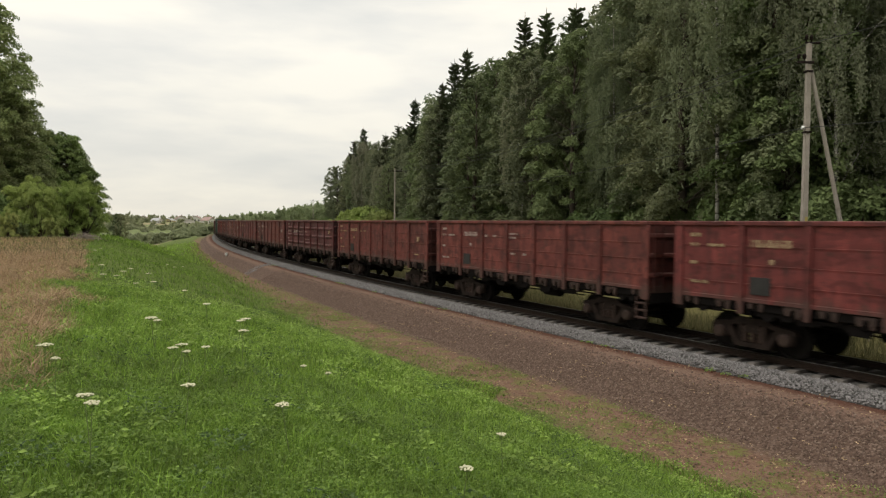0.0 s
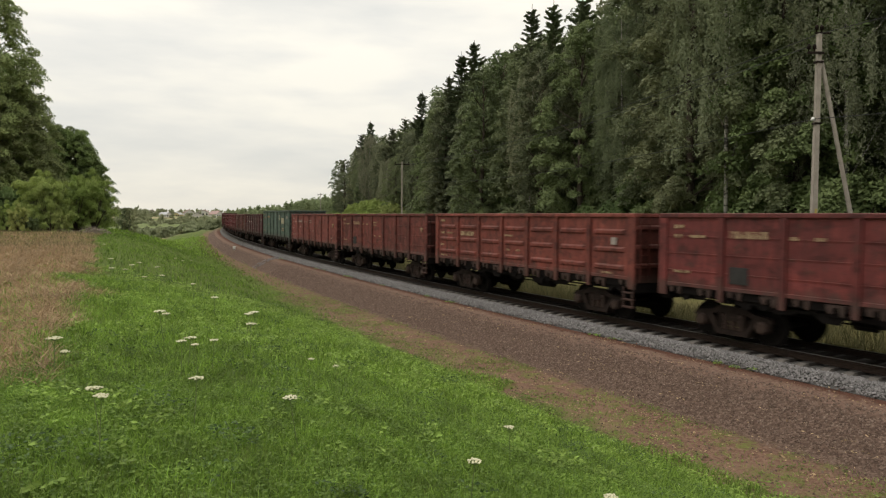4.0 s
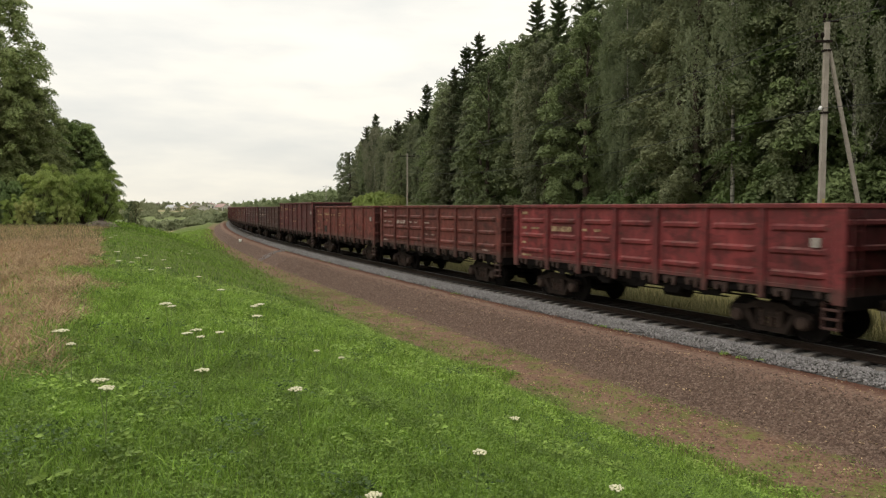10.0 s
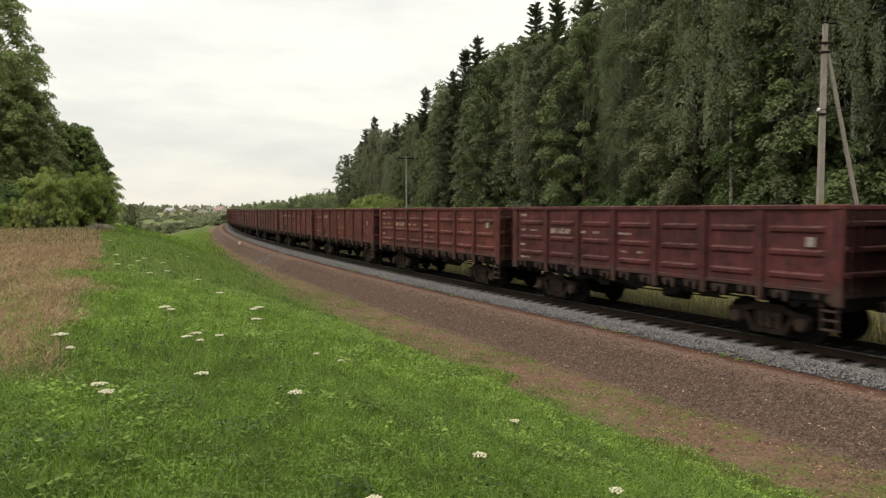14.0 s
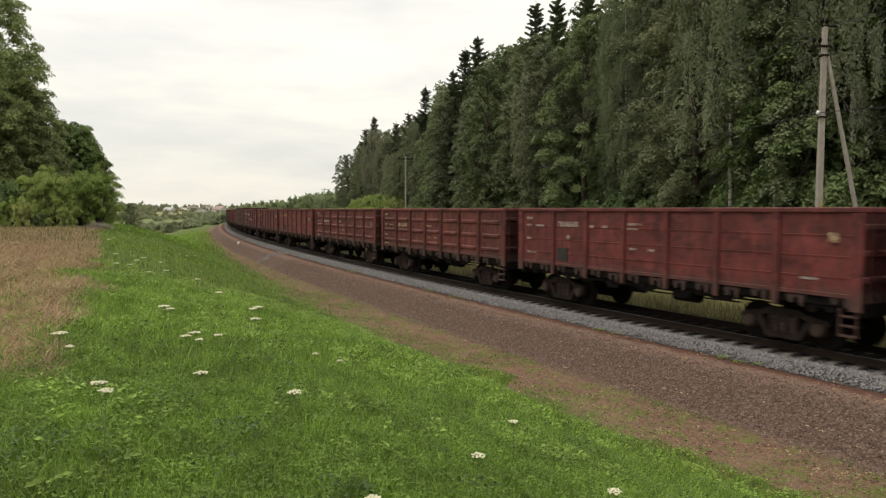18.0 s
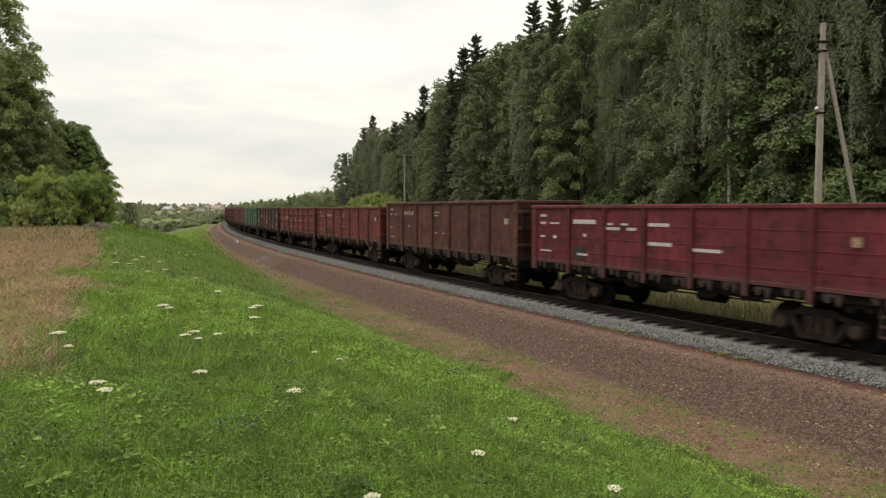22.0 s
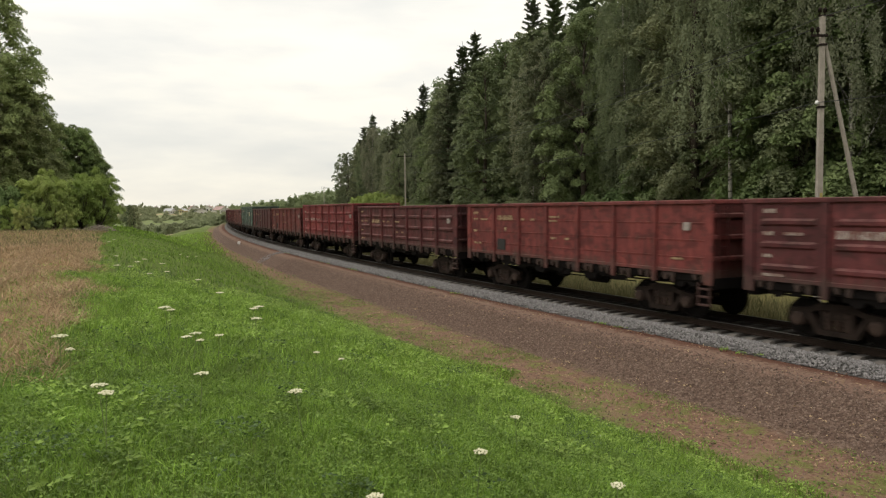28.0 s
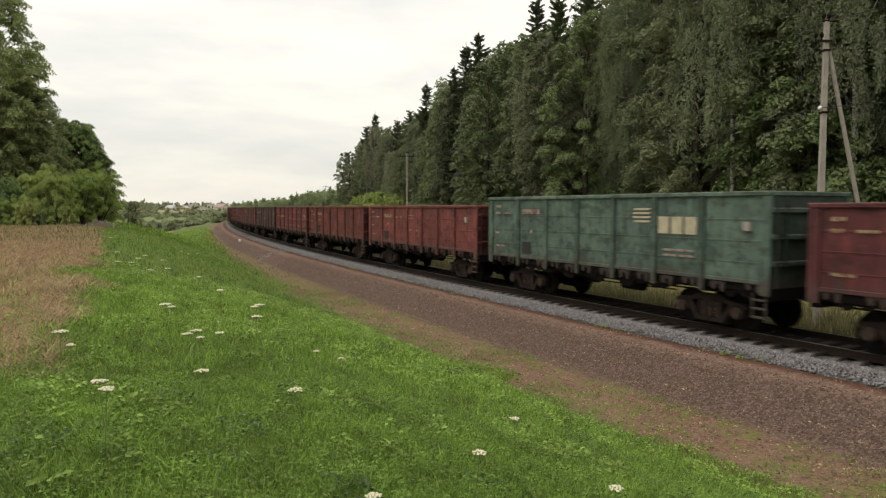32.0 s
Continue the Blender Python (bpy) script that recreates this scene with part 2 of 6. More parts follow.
def plain(name, color, rough=0.8, metal=0.0, vary=0.25, scale=6.0, bump=0.2):
    """One colour with grain at two sizes."""
    m, nt, b = material(name, rough, metal)
    lo, hi = [c * (1 - vary) for c in color], [min(1, c * (1 + vary)) for c in color]
    c1 = ramp_of(nt, noise_tex(nt, scale), [(0.3, lo), (0.7, hi)])
    fine = noise_tex(nt, scale * 9, 3)
    nt.links.new(mixed(nt, 0.3, c1, ramp_of(nt, fine, [(0.3, lo), (0.7, hi)])), b.inputs["Base Color"])
    if bump:
        bumped(nt, b, fine, bump, 0.01)
    return m


def leafy(name, dark, light, gloss=0.45, through_it=0.3, patches=0.0, clumps=0.0):
    """Leaves: a tone of its own for each leaf, bough and plant, some light coming through."""
    m, nt, b = material(name, gloss, 0.0, 0.3)
    own = random_of(nt)
    if clumps:
        tone = calc(nt, "ADD", calc(nt, "MULTIPLY", island_of(nt), 0.28), calc(nt, "MULTIPLY", own, 0.42))
        tone = calc(nt, "ADD", tone, calc(nt, "MULTIPLY", span(nt, noise_tex(nt, clumps, 3, 0.6), 0.3, 0.7), 0.30))
    else:
        tone = calc(nt, "ADD", calc(nt, "MULTIPLY", island_of(nt), 0.55), calc(nt, "MULTIPLY", own, 0.45))
    col = ramp_of(nt, tone, [(0.15, dark), (0.85, light)])
    if clumps:
        # some plants are greyer, some a fuller green
        hue = calc(nt, "FRACT", calc(nt, "MULTIPLY", own, 7.31))
        col = mixed(nt, 1.0, col, ramp_of(nt, hue, [(0.0, (1.10, 1.0, 1.12)), (0.5, (1.0, 1.0, 1.0)), (1.0, (0.93, 1.02, 0.88))]), "MULTIPLY")
    if patches:
        wide = ramp_of(nt, noise_tex(nt, 2.0, 6, 0.7), [(0.32, (1 - patches * 1.35,) * 3), (0.66, (1 + patches * 1.1,) * 3)])
        col = mixed(nt, 1.0, col, wide, "MULTIPLY")
    nt.links.new(col, b.inputs["Base Color"])
    tr = nt.nodes.new("ShaderNodeBsdfTranslucent")
    nt.links.new(col, tr.inputs[0])
    mx = nt.nodes.new("ShaderNodeMixShader")
    mx.inputs[0].default_value = through_it
    nt.links.new(b.outputs[0], mx.inputs[1])
    nt.links.new(tr.outputs[0], mx.inputs[2])
    nt.links.new(mx.outputs[0], nt.nodes["Material Output"].inputs[0])
    return m


def wagon_paint():
    """Weathered paint in the part's own colour: rust, soot streaks, dents; ledges carry dust and painted sky light."""
    m, nt, b = material("wagon_paint", 0.62, 0.0, 0.3)
    info = nt.nodes.new("ShaderNodeObjectInfo")
    co, shift = nt.nodes.new("ShaderNodeTexCoord"), nt.nodes.new("ShaderNodeVectorMath")
    shift.operation = "ADD"
    nt.links.new(co.outputs["Object"], shift.inputs[0])
    nt.links.new(calc(nt, "MULTIPLY", info.outputs["Random"], 61.0), shift.inputs[1])

    def grain_of(scale, detail, rough, stretch=(1, 1, 1)):
        mp, tex = nt.nodes.new("ShaderNodeMapping"), nt.nodes.new("ShaderNodeTexNoise")
        mp.inputs["Scale"].default_value = stretch
        tex.inputs["Scale"].default_value, tex.inputs["Detail"].default_value, tex.inputs["Roughness"].default_value = scale, detail, rough
        nt.links.new(shift.outputs[0], mp.inputs[0])
        nt.links.new(mp.outputs[0], tex.inputs["Vector"])
        return tex.outputs[0]

    wide, streak = grain_of(1.1, 5, 0.6), grain_of(2.4, 5, 0.65, (2.6, 2.6, 0.55))
    spots, grain = grain_of(4.5, 5, 0.7), grain_of(26, 4, 0.55)
    base = mixed(nt, 1.0, info.outputs["Color"], ramp_of(nt, wide, [(0.3, (0.66, 0.64, 0.64)), (0.7, (1.28, 1.22, 1.2))]), "MULTIPLY")
    base = mixed(nt, 1.0, base, ramp_of(nt, info.outputs["Random"], [(0.0, (0.84, 0.85, 0.86)), (1.0, (1.14, 1.12, 1.1))]), "MULTIPLY")
    base = mixed(nt, calc(nt, "MULTIPLY", span(nt, grain_of(2.0, 4, 0.6, (1, 1, 1.6)), 0.50, 0.63), 0.62), base, (0.34, 0.33, 0.33), "MULTIPLY")
    base = mixed(nt, calc(nt, "MULTIPLY", span(nt, streak, 0.52, 0.68), 0.5), base, (1.75, 1.65, 1.6), "MULTIPLY")
    base = mixed(nt, calc(nt, "MULTIPLY", span(nt, streak, 0.48, 0.28), 0.6), base, (0.035, 0.024, 0.022))
    base = mixed(nt, calc(nt, "MULTIPLY", span(nt, spots, 0.56, 0.66), 0.65), base, (0.055, 0.028, 0.02))
    base = mixed(nt, calc(nt, "MULTIPLY", span(nt, grain, 0.62, 0.7), 0.4), base, (0.05, 0.03, 0.022))
    foot = nt.nodes.new("ShaderNodeSeparateXYZ")
    nt.links.new(co.outputs["Object"], foot.inputs[0])
    splash = span(nt, calc(nt, "ADD", foot.outputs[2], calc(nt, "MULTIPLY_ADD", grain_of(3.2, 5, 0.65, (1.6, 1.6, 0.5)), -1.1, 0.55)), 1.62, 1.30)
    base = mixed(nt, calc(nt, "MULTIPLY", splash, 0.62), base, (0.062, 0.043, 0.036))
    nz = nt.nodes.new("ShaderNodeSeparateXYZ")
    nt.links.new(nt.nodes.new("ShaderNodeNewGeometry").outputs["True Normal"], nz.inputs[0])
    # upward faces are paled: some dust, and the sky's light painted in
    ledge = calc(nt, "MULTIPLY", span(nt, nz.outputs[2], 0.3, 0.8), span(nt, spots, 0.36, 0.6))
    base = mixed(nt, calc(nt, "MULTIPLY", ledge, 0.3), base, (0.25, 0.14, 0.12))
    nt.links.new(base, b.inputs["Base Color"])
    nt.links.new(ramp_of(nt, streak, [(0.3, (0.8,) * 3), (0.7, (0.52,) * 3)]), b.inputs["Roughness"])
    bumped(nt, b, calc(nt, "ADD", calc(nt, "MULTIPLY", wide, 2.4), calc(nt, "ADD", calc(nt, "MULTIPLY", spots, 0.25), calc(nt, "MULTIPLY", grain, 0.08))), 0.45, 0.06)
    return m


def ground_material():
    m, nt, b = material("meadow_soil", 0.95, 0.0, 0.1)
    at = nt.nodes.new("ShaderNodeAttribute")
    at.attribute_name = "outward"
    co = nt.nodes.new("ShaderNodeTexCoord")
    sep = nt.nodes.new("ShaderNodeSeparateXYZ")
    nt.links.new(co.outputs["Object"], sep.inputs[0])
    n1, n2, n3 = noise_tex(nt, 0.35, 5), noise_tex(nt, 2.2, 5), noise_tex(nt, 14, 4)
    ragged = calc(nt, "ADD", at.outputs["Fac"], calc(nt, "ADD", calc(nt, "MULTIPLY_ADD", n1, 3.0, -1.5), calc(nt, "MULTIPLY_ADD", n2, 1.6, -0.8)))
    close = calc(nt, "ADD", at.outputs["Fac"], calc(nt, "MULTIPLY_ADD", n2, 0.7, -0.35))
    green = ramp_of(nt, n2, [(0.25, (0.05, 0.062, 0.018)), (0.5, (0.085, 0.115, 0.027)), (0.75, (0.14, 0.165, 0.048))])
    green = mixed(nt, 0.45, green, ramp_of(nt, n3, [(0.3, (0.06, 0.08, 0.02)), (0.7, (0.17, 0.25, 0.05))]))
    straw = ramp_of(nt, n2, [(0.3, (0.17, 0.11, 0.06)), (0.55, (0.30, 0.20, 0.11)), (0.75, (0.14, 0.14, 0.05))])
    straw = mixed(nt, 0.5, straw, ramp_of(nt, n3, [(0.3, (0.13, 0.09, 0.05)), (0.7, (0.36, 0.26, 0.15))]))
    soil = ramp_of(nt, n3, [(0.3, (0.115, 0.062, 0.045)), (0.55, (0.205, 0.127, 0.089)), (0.8, (0.29, 0.19, 0.14))])
    soil = mixed(nt, calc(nt, "MULTIPLY", span(nt, n2, 0.47, 0.62), span(nt, n3, 0.3, 0.55)), soil, (0.15, 0.155, 0.05))
    soil = mixed(nt, calc(nt, "MULTIPLY", span(nt, n1, 0.5, 0.7), 0.5), soil, (0.27, 0.17, 0.12))
    stones = nt.nodes.new("ShaderNodeTexVoronoi")
    stones.inputs["Scale"].default_value = 24
    nt.links.new(co.outputs["Object"], stones.inputs["Vector"])
    tone = nt.nodes.new("ShaderNodeSeparateColor")
    nt.links.new(stones.outputs["Color"], tone.inputs[0])
    gravel = ramp_of(nt, tone.outputs[0], [(0.0, (0.075, 0.049, 0.039)), (0.6, (0.13, 0.086, 0.067)), (1.0, (0.19, 0.135, 0.106))])
    clay = ramp_of(nt, n3, [(0.3, (0.14, 0.088, 0.066)), (0.7, (0.26, 0.172, 0.132))])
    clay = mixed(nt, calc(nt, "MULTIPLY", span(nt, calc(nt, "ADD", close, calc(nt, "MULTIPLY_ADD", n3, 0.5, -0.25)), 1.15, 0.85), calc(nt, "MULTIPLY", span(nt, n3, 0.3, 0.5), 0.8)), clay, (0.105, 0.04, 0.026))
    c = mixed(nt, span(nt, close, 1.35, 1.75), clay, gravel)
    c = mixed(nt, span(nt, close, 2.7, 3.3), c, soil)
    c = mixed(nt, span(nt, ragged, 5.0, 6.2), c, green)
    rough_side = calc(nt, "MULTIPLY_ADD", sep.outputs[1], 0.486, 0.6)
    left = calc(nt, "ADD", calc(nt, "ADD", sep.outputs[0], rough_side), calc(nt, "ADD", calc(nt, "MULTIPLY_ADD", n1, 2.4, -1.2), calc(nt, "MULTIPLY_ADD", n2, 2.0, -1.0)))
    dry = calc(nt, "MULTIPLY", calc(nt, "MULTIPLY", span(nt, left, 0.8, -0.8), span(nt, sep.outputs[1], 75, 55)), span(nt, sep.outputs[1], 5.5, 8.0))
    c = mixed(nt, calc(nt, "MULTIPLY", dry, span(nt, at.outputs["Fac"], 9, 11)), c, straw)
    behind = mixed(nt, 0.5, straw, green)
    c = mixed(nt, span(nt, at.outputs["Fac"], -3.6, -3.9), c, behind)
    field = mixed(nt, span(nt, noise_tex(nt, 0.012, 3), 0.55, 0.58), (0.15, 0.18, 0.075), (0.30, 0.25, 0.15))
    c = mixed(nt, span(nt, sep.outputs[1], 150, 230), c, field)
    nt.links.new(c, b.inputs["Base Color"])
    bumped(nt, b, calc(nt, "ADD", n3, calc(nt, "MULTIPLY", stones.outputs["Distance"], -0.6)), 0.8, 0.06)
    return m


PAINT = wagon_paint()
GROUND = ground_material()
RUSTED = plain("rust_caked_iron", (0.042, 0.026, 0.020), 0.85, 0.1, 0.5, 7)
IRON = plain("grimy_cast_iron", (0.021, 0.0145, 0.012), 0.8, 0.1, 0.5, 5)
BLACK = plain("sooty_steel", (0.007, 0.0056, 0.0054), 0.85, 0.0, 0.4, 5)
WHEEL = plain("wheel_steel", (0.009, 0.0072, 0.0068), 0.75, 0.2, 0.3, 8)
RAIL = plain("rail_steel", (0.028, 0.019, 0.015), 0.6, 0.4, 0.3, 10)
TREAD = plain("polished_rail_head", (0.30, 0.29, 0.28), 0.35, 0.9, 0.15, 12, 0.05)
# the underframe, wheel and rail steels are very dark with little gloss
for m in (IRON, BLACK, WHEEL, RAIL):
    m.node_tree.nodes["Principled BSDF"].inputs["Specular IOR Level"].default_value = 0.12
SLEEPER = plain("stained_concrete_sleeper", (0.145, 0.13, 0.118), 0.9, 0.0, 0.35, 7, 0.4)


def oil_and_shade(m):
    """Oil, and the shade below the wagons, painted on the middle of each sleeper."""
    nt = m.node_tree
    b = nt.nodes["Principled BSDF"]
    was = b.inputs["Base Color"].links[0].from_socket
    co, sep = nt.nodes.new("ShaderNodeTexCoord"), nt.nodes.new("ShaderNodeSeparateXYZ")
    nt.links.new(co.outputs["Object"], sep.inputs[0])
    inner = calc(nt, "ADD", calc(nt, "ABSOLUTE", sep.outputs[1]), calc(nt, "MULTIPLY_ADD", noise_tex(nt, 6), 0.3, -0.15))
    nt.links.new(mixed(nt, span(nt, inner, 1.22, 0.98), was, (0.035, 0.03, 0.027)), b.inputs["Base Color"])


oil_and_shade(SLEEPER)
def worn_paint(name, color, under):
    m, nt, b = material(name, 0.8)
    nt.links.new(mixed(nt, span(nt, noise_tex(nt, 7.0, 5, 0.7), 0.40, 0.58), under, color), b.inputs["Base Color"])
    return m


WHITE = worn_paint("worn_white_paint", (0.36, 0.30, 0.27), (0.17, 0.08, 0.065))
FADED = worn_paint("faded_cream_stencil", (0.36, 0.27, 0.16), (0.15, 0.07, 0.05))
SQUARE = plain("dark_stencil_square", (0.026, 0.025, 0.024), 0.75, 0.0, 0.3, 5)
PALE_SQUARE = plain("chalky_paint", (0.30, 0.265, 0.24), 0.8, 0.0, 0.3, 9)
FRESH = plain("clear_white_paint", (0.55, 0.52, 0.50), 0.75, 0.0, 0.15, 9)
CREAM = plain("faded_cream_paint", (0.42, 0.37, 0.26), 0.8, 0.0, 0.25, 5)
CONCRETE = plain("weathered_concrete", (0.31, 0.275, 0.235), 0.9, 0.0, 0.2, 4, 0.3)
BARK = plain("rough_bark", (0.075, 0.058, 0.045), 0.95, 0.0, 0.4, 5, 0.8)
GLAZE = plain("glazed_white_insulator", (0.7, 0.7, 0.68), 0.25, 0.0, 0.05, 5, 0)
WIRE = plain("dull_wire", (0.05, 0.05, 0.05), 0.6, 0.6, 0.1, 5, 0)
LEAF = leafy("broad_leaves", (0.094, 0.116, 0.058), (0.225, 0.262, 0.122), 0.6, 0.3, 0, 0.5)
LEAF_HAZEL = leafy("hazel_leaves", (0.088, 0.124, 0.046), (0.20, 0.262, 0.098), 0.6, 0.3, 0, 0.7)
LEAF_OAK = leafy("dark_oak_leaves", (0.115, 0.15, 0.058), (0.285, 0.345, 0.13), 0.6, 0.3, 0, 0.4)
LEAF_PALE = leafy("pale_shrub_leaves", (0.23, 0.285, 0.082), (0.385, 0.455, 0.145), 0.65, 0.4, 0, 0.8)
LEAF_BIRCH = leafy("birch_leaves", (0.138, 0.155, 0.092), (0.262, 0.285, 0.168), 0.65, 0.3, 0, 0.5)
NEEDLE = leafy("spruce_needles", (0.075, 0.092, 0.056), (0.175, 0.20, 0.115), 0.8, 0.35, 0, 0.5)
# far leaves are paler and greyer: the haze is put into their colour
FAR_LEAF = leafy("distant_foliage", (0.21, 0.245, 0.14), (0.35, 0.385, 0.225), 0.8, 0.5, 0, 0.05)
BLADE = leafy("grass_blades", (0.075, 0.135, 0.019), (0.295, 0.455, 0.075), 0.55, 0.35, 0.35)
STRIP = leafy("trodden_strip_grass", (0.092, 0.125, 0.030), (0.245, 0.32, 0.08), 0.7, 0.25, 0.3)
WEED = leafy("weed_leaves", (0.095, 0.165, 0.026), (0.275, 0.395, 0.08), 0.6, 0.3, 0.35)
VETCH = leafy("dark_vetch_leaves", (0.03, 0.06, 0.018), (0.12, 0.19, 0.06), 0.6, 0.25, 0.3)
STRAW = leafy("dry_straw", (0.23, 0.155, 0.088), (0.52, 0.38, 0.225), 0.7, 0.25, 0.22)
RUSSET = leafy("withered_russet_weeds", (0.10, 0.042, 0.026), (0.26, 0.13, 0.08), 0.8, 0.2)
HAY = leafy("tall_yellow_grass", (0.075, 0.08, 0.033), (0.31, 0.275, 0.135), 0.7, 0.3)


def birch_bark():
    m, nt, b = material("birch_bark", 0.8)
    marks = noise_tex(nt, 3.0, 4, 0.6, stretch=(1, 1, 3.5))
    nt.links.new(ramp_of(nt, marks, [(0.42, (0.05, 0.045, 0.04)), (0.52, (0.36, 0.34, 0.30)), (1.0, (0.50, 0.48, 0.43))]), b.inputs["Base Color"])
    return m


BIRCH = birch_bark()


def stone_material(name, lo, mid, hi):
    m, nt, b = material(name, 0.9, 0.0, 0.2)
    nt.links.new(mixed(nt, 0.25, ramp_of(nt, island_of(nt), [(0.0, lo), (0.55, mid), (1.0, hi)]), ramp_of(nt, noise_tex(nt, 40, 3), [(0.3, lo), (0.7, hi)])), b.inputs["Base Color"])
    return m


BALLAST = stone_material("granite_ballast", (0.13, 0.123, 0.122), (0.225, 0.212, 0.212), (0.34, 0.322, 0.318))
PEBBLE = stone_material("brown_gravel", (0.078, 0.052, 0.041), (0.135, 0.089, 0.070), (0.28, 0.21, 0.17))


# ---- ground: one sheet to the horizon ----
def build_ground():
    ss = np.concatenate([np.arange(-2500, -160, 180.0), np.arange(-160, -30, 6.0), np.arange(-30, 70, 0.6), np.arange(70, 200, 2.0), np.arange(200, 950, 12.0), np.arange(950, 4000, 250.0)])
    uu = np.concatenate([np.array([-3500, -2000, -1000, -500, -250, -120, -70]), np.arange(-45, -14, 3.0), np.arange(-14, -4, 1.0), np.arange(-4, 7, 0.25), np.arange(7, 26, 0.6), np.arange(26, 60, 3.0), np.array([60, 75, 100, 140, 200, 300, 500, 900, 2000, 3500])])
    sg, ug = np.meshgrid(ss, uu, indexing="ij")
    sc, uc = np.clip(sg, -155, 940), np.clip(ug, -45, 60)
    x, y, a = on_line(sc, uc)
    x = x - np.sin(a) * (sg - sc) - math.cos(0.42) * (ug - uc)
    y = y + np.cos(a) * (sg - sc) - math.sin(0.42) * (ug - uc)
    z = lift(sg, ug)
    z = z + 0.02 * np.sin(x * 5.1 + 2 * np.sin(y * 3.7)) * ease(5.0, 6.5, ug)
    n, k = sg.shape
    i = np.arange((n - 1) * (k - 1))
    a0 = (i // (k - 1)) * k + i % (k - 1)
    loops = np.stack([a0, a0 + 1, a0 + k + 1, a0 + k], 1)
    me = quick_mesh("ground", np.stack([x, y, z], -1).reshape(-1, 3), loops, np.full(len(a0), 4), True)
    me.attributes.new("outward", "FLOAT", "POINT").data.foreach_set("value", inward(sg, ug).ravel().astype(np.float32))
    me.materials.append(GROUND)
    return tagged(new("ground", me), "grassy meadow bank sloping down to a gravel railway shoulder", kind="structure")


ground = build_ground()


# ---- track ----
def sweep(name, s0, s1, step, outline):
    """An outline of (u, z) drawn along the line."""
    ss = np.arange(s0, s1 + step / 2, step)
    k = len(outline)
    rows_, z = [], np.array([q[1] for q in outline])
    for s in ss:
        x, y, a = on_line(s, np.array([q[0] for q in outline]))
        rows_.append(np.stack([x, y, z], -1))
    v = np.concatenate(rows_)
    i = np.arange((len(ss) - 1) * k)
    r, c = i // k, i % k
    loops = np.stack([r * k + c, r * k + (c + 1) % k, (r + 1) * k + (c + 1) % k, (r + 1) * k + c], 1)
    return quick_mesh(name, v, loops, np.full(len(loops), 4))


MID = -1.57
bed = part("ballast_bed", sweep("ballast_bed", -120, 560, 1.0, [(-3.7, -0.55), (-3.3, -0.25), (0.06, -0.25), (0.37, -0.45)]), plain("oily_ballast_fines", (0.10, 0.095, 0.09), 0.95, 0, 0.5, 22, 0.9))
tagged(bed, "grey crushed granite ballast bed under the rails", kind="structure")
track = tagged(new("railway_track"), "single railway track of steel rails on stained concrete sleepers", kind="structure")
for at in (MID - 0.797, MID + 0.797):
    w = 0.037
    rail = part("rail", sweep("rail", -120, 560, 1.0, [(at - 0.07, -0.18), (at - 0.07, -0.165), (at - 0.012, -0.145), (at - 0.012, -0.05), (at - w, -0.035), (at - w, -0.004), (at + w, -0.004), (at + w, -0.035), (at + 0.012, -0.05), (at + 0.012, -0.145), (at + 0.07, -0.165), (at + 0.07, -0.18)]), RAIL, track)
    part("rail_head", sweep("rail_head", -120, 560, 1.0, [(at - 0.034, -0.004), (at - 0.03, 0.0), (at + 0.03, 0.0), (at + 0.034, -0.004)]), TREAD, rail, "worn shiny running surface")


def scatter_stones(name, count, s0, s1, place, size, mat, label, seed):
    """Loose angular stones; place gives u and z for arrays of s and chance."""
    rng = np.random.default_rng(seed)
    s = s0 + (s1 - s0) * rng.random(count) ** 1.6
    u, z = place(s, rng)
    x, y, _ = on_line(s, u)
    octa = np.array([(1, 0, 0), (-1, 0, 0), (0, 1, 0), (0, -1, 0), (0, 0, 1), (0, 0, -1)], float)
    tri = np.array([(0, 2, 4), (2, 1, 4), (1, 3, 4), (3, 0, 4), (2, 0, 5), (1, 2, 5), (3, 1, 5), (0, 3, 5)])
    r = size * (0.55 + 0.9 * rng.random((count, 1, 1)))
    v = octa[None] * r * (0.65 + 0.7 * rng.random((count, 6, 1)))
    q = rng.normal(size=(count, 3, 3))
    q, _ = np.linalg.qr(q)
    v = v @ q + np.stack([x, y, z], -1)[:, None]
    loops = (tri[None] + 6 * np.arange(count)[:, None, None]).reshape(-1, 3)
    me = quick_mesh(name, v.reshape(-1, 3), loops, np.full(len(loops), 3))
    me.materials.append(mat)
    return tagged(new(name, me), label, kind="stuff")


def ballast_place(s, rng):
    u = rng.uniform(-0.24, 0.36, len(s)) + rng.normal(0, 0.05, len(s)) + 0.035 * np.sin(s * 2.1) + 0.03 * np.sin(s * 5.3)
    return u, np.interp(u, (-0.5, 0.07, 0.38, 0.7), (-0.24, -0.235, -0.41, -0.40))


def gravel_place(s, rng):
    u = np.where(rng.random(len(s)) < 0.8, rng.uniform(1.3, 3.0, len(s)), rng.uniform(0.9, 6.5, len(s)))
    return u, lift(s, u) + 0.004


scatter_stones("ballast_stones", 42000, 4, 95, ballast_place, 0.027, BALLAST, "loose grey granite ballast stones beside the sleepers", 3)
scatter_stones("spilled_ballast", 260, 65.5, 67.5, lambda s, rng: (lambda u: (u, lift(s, u) + 0.01))(rng.uniform(0.4, 2.8, len(s))), 0.04, BALLAST, "pale ballast spilled down the slope", 7)
scatter_stones("gravel_stones", 30000, 6, 60, gravel_place, 0.021, PEBBLE, "loose brown gravel on the embankment slope", 4)


# ---- wagons ----
BODY, PITCH = 12.95, 13.92
TOP = 3.34
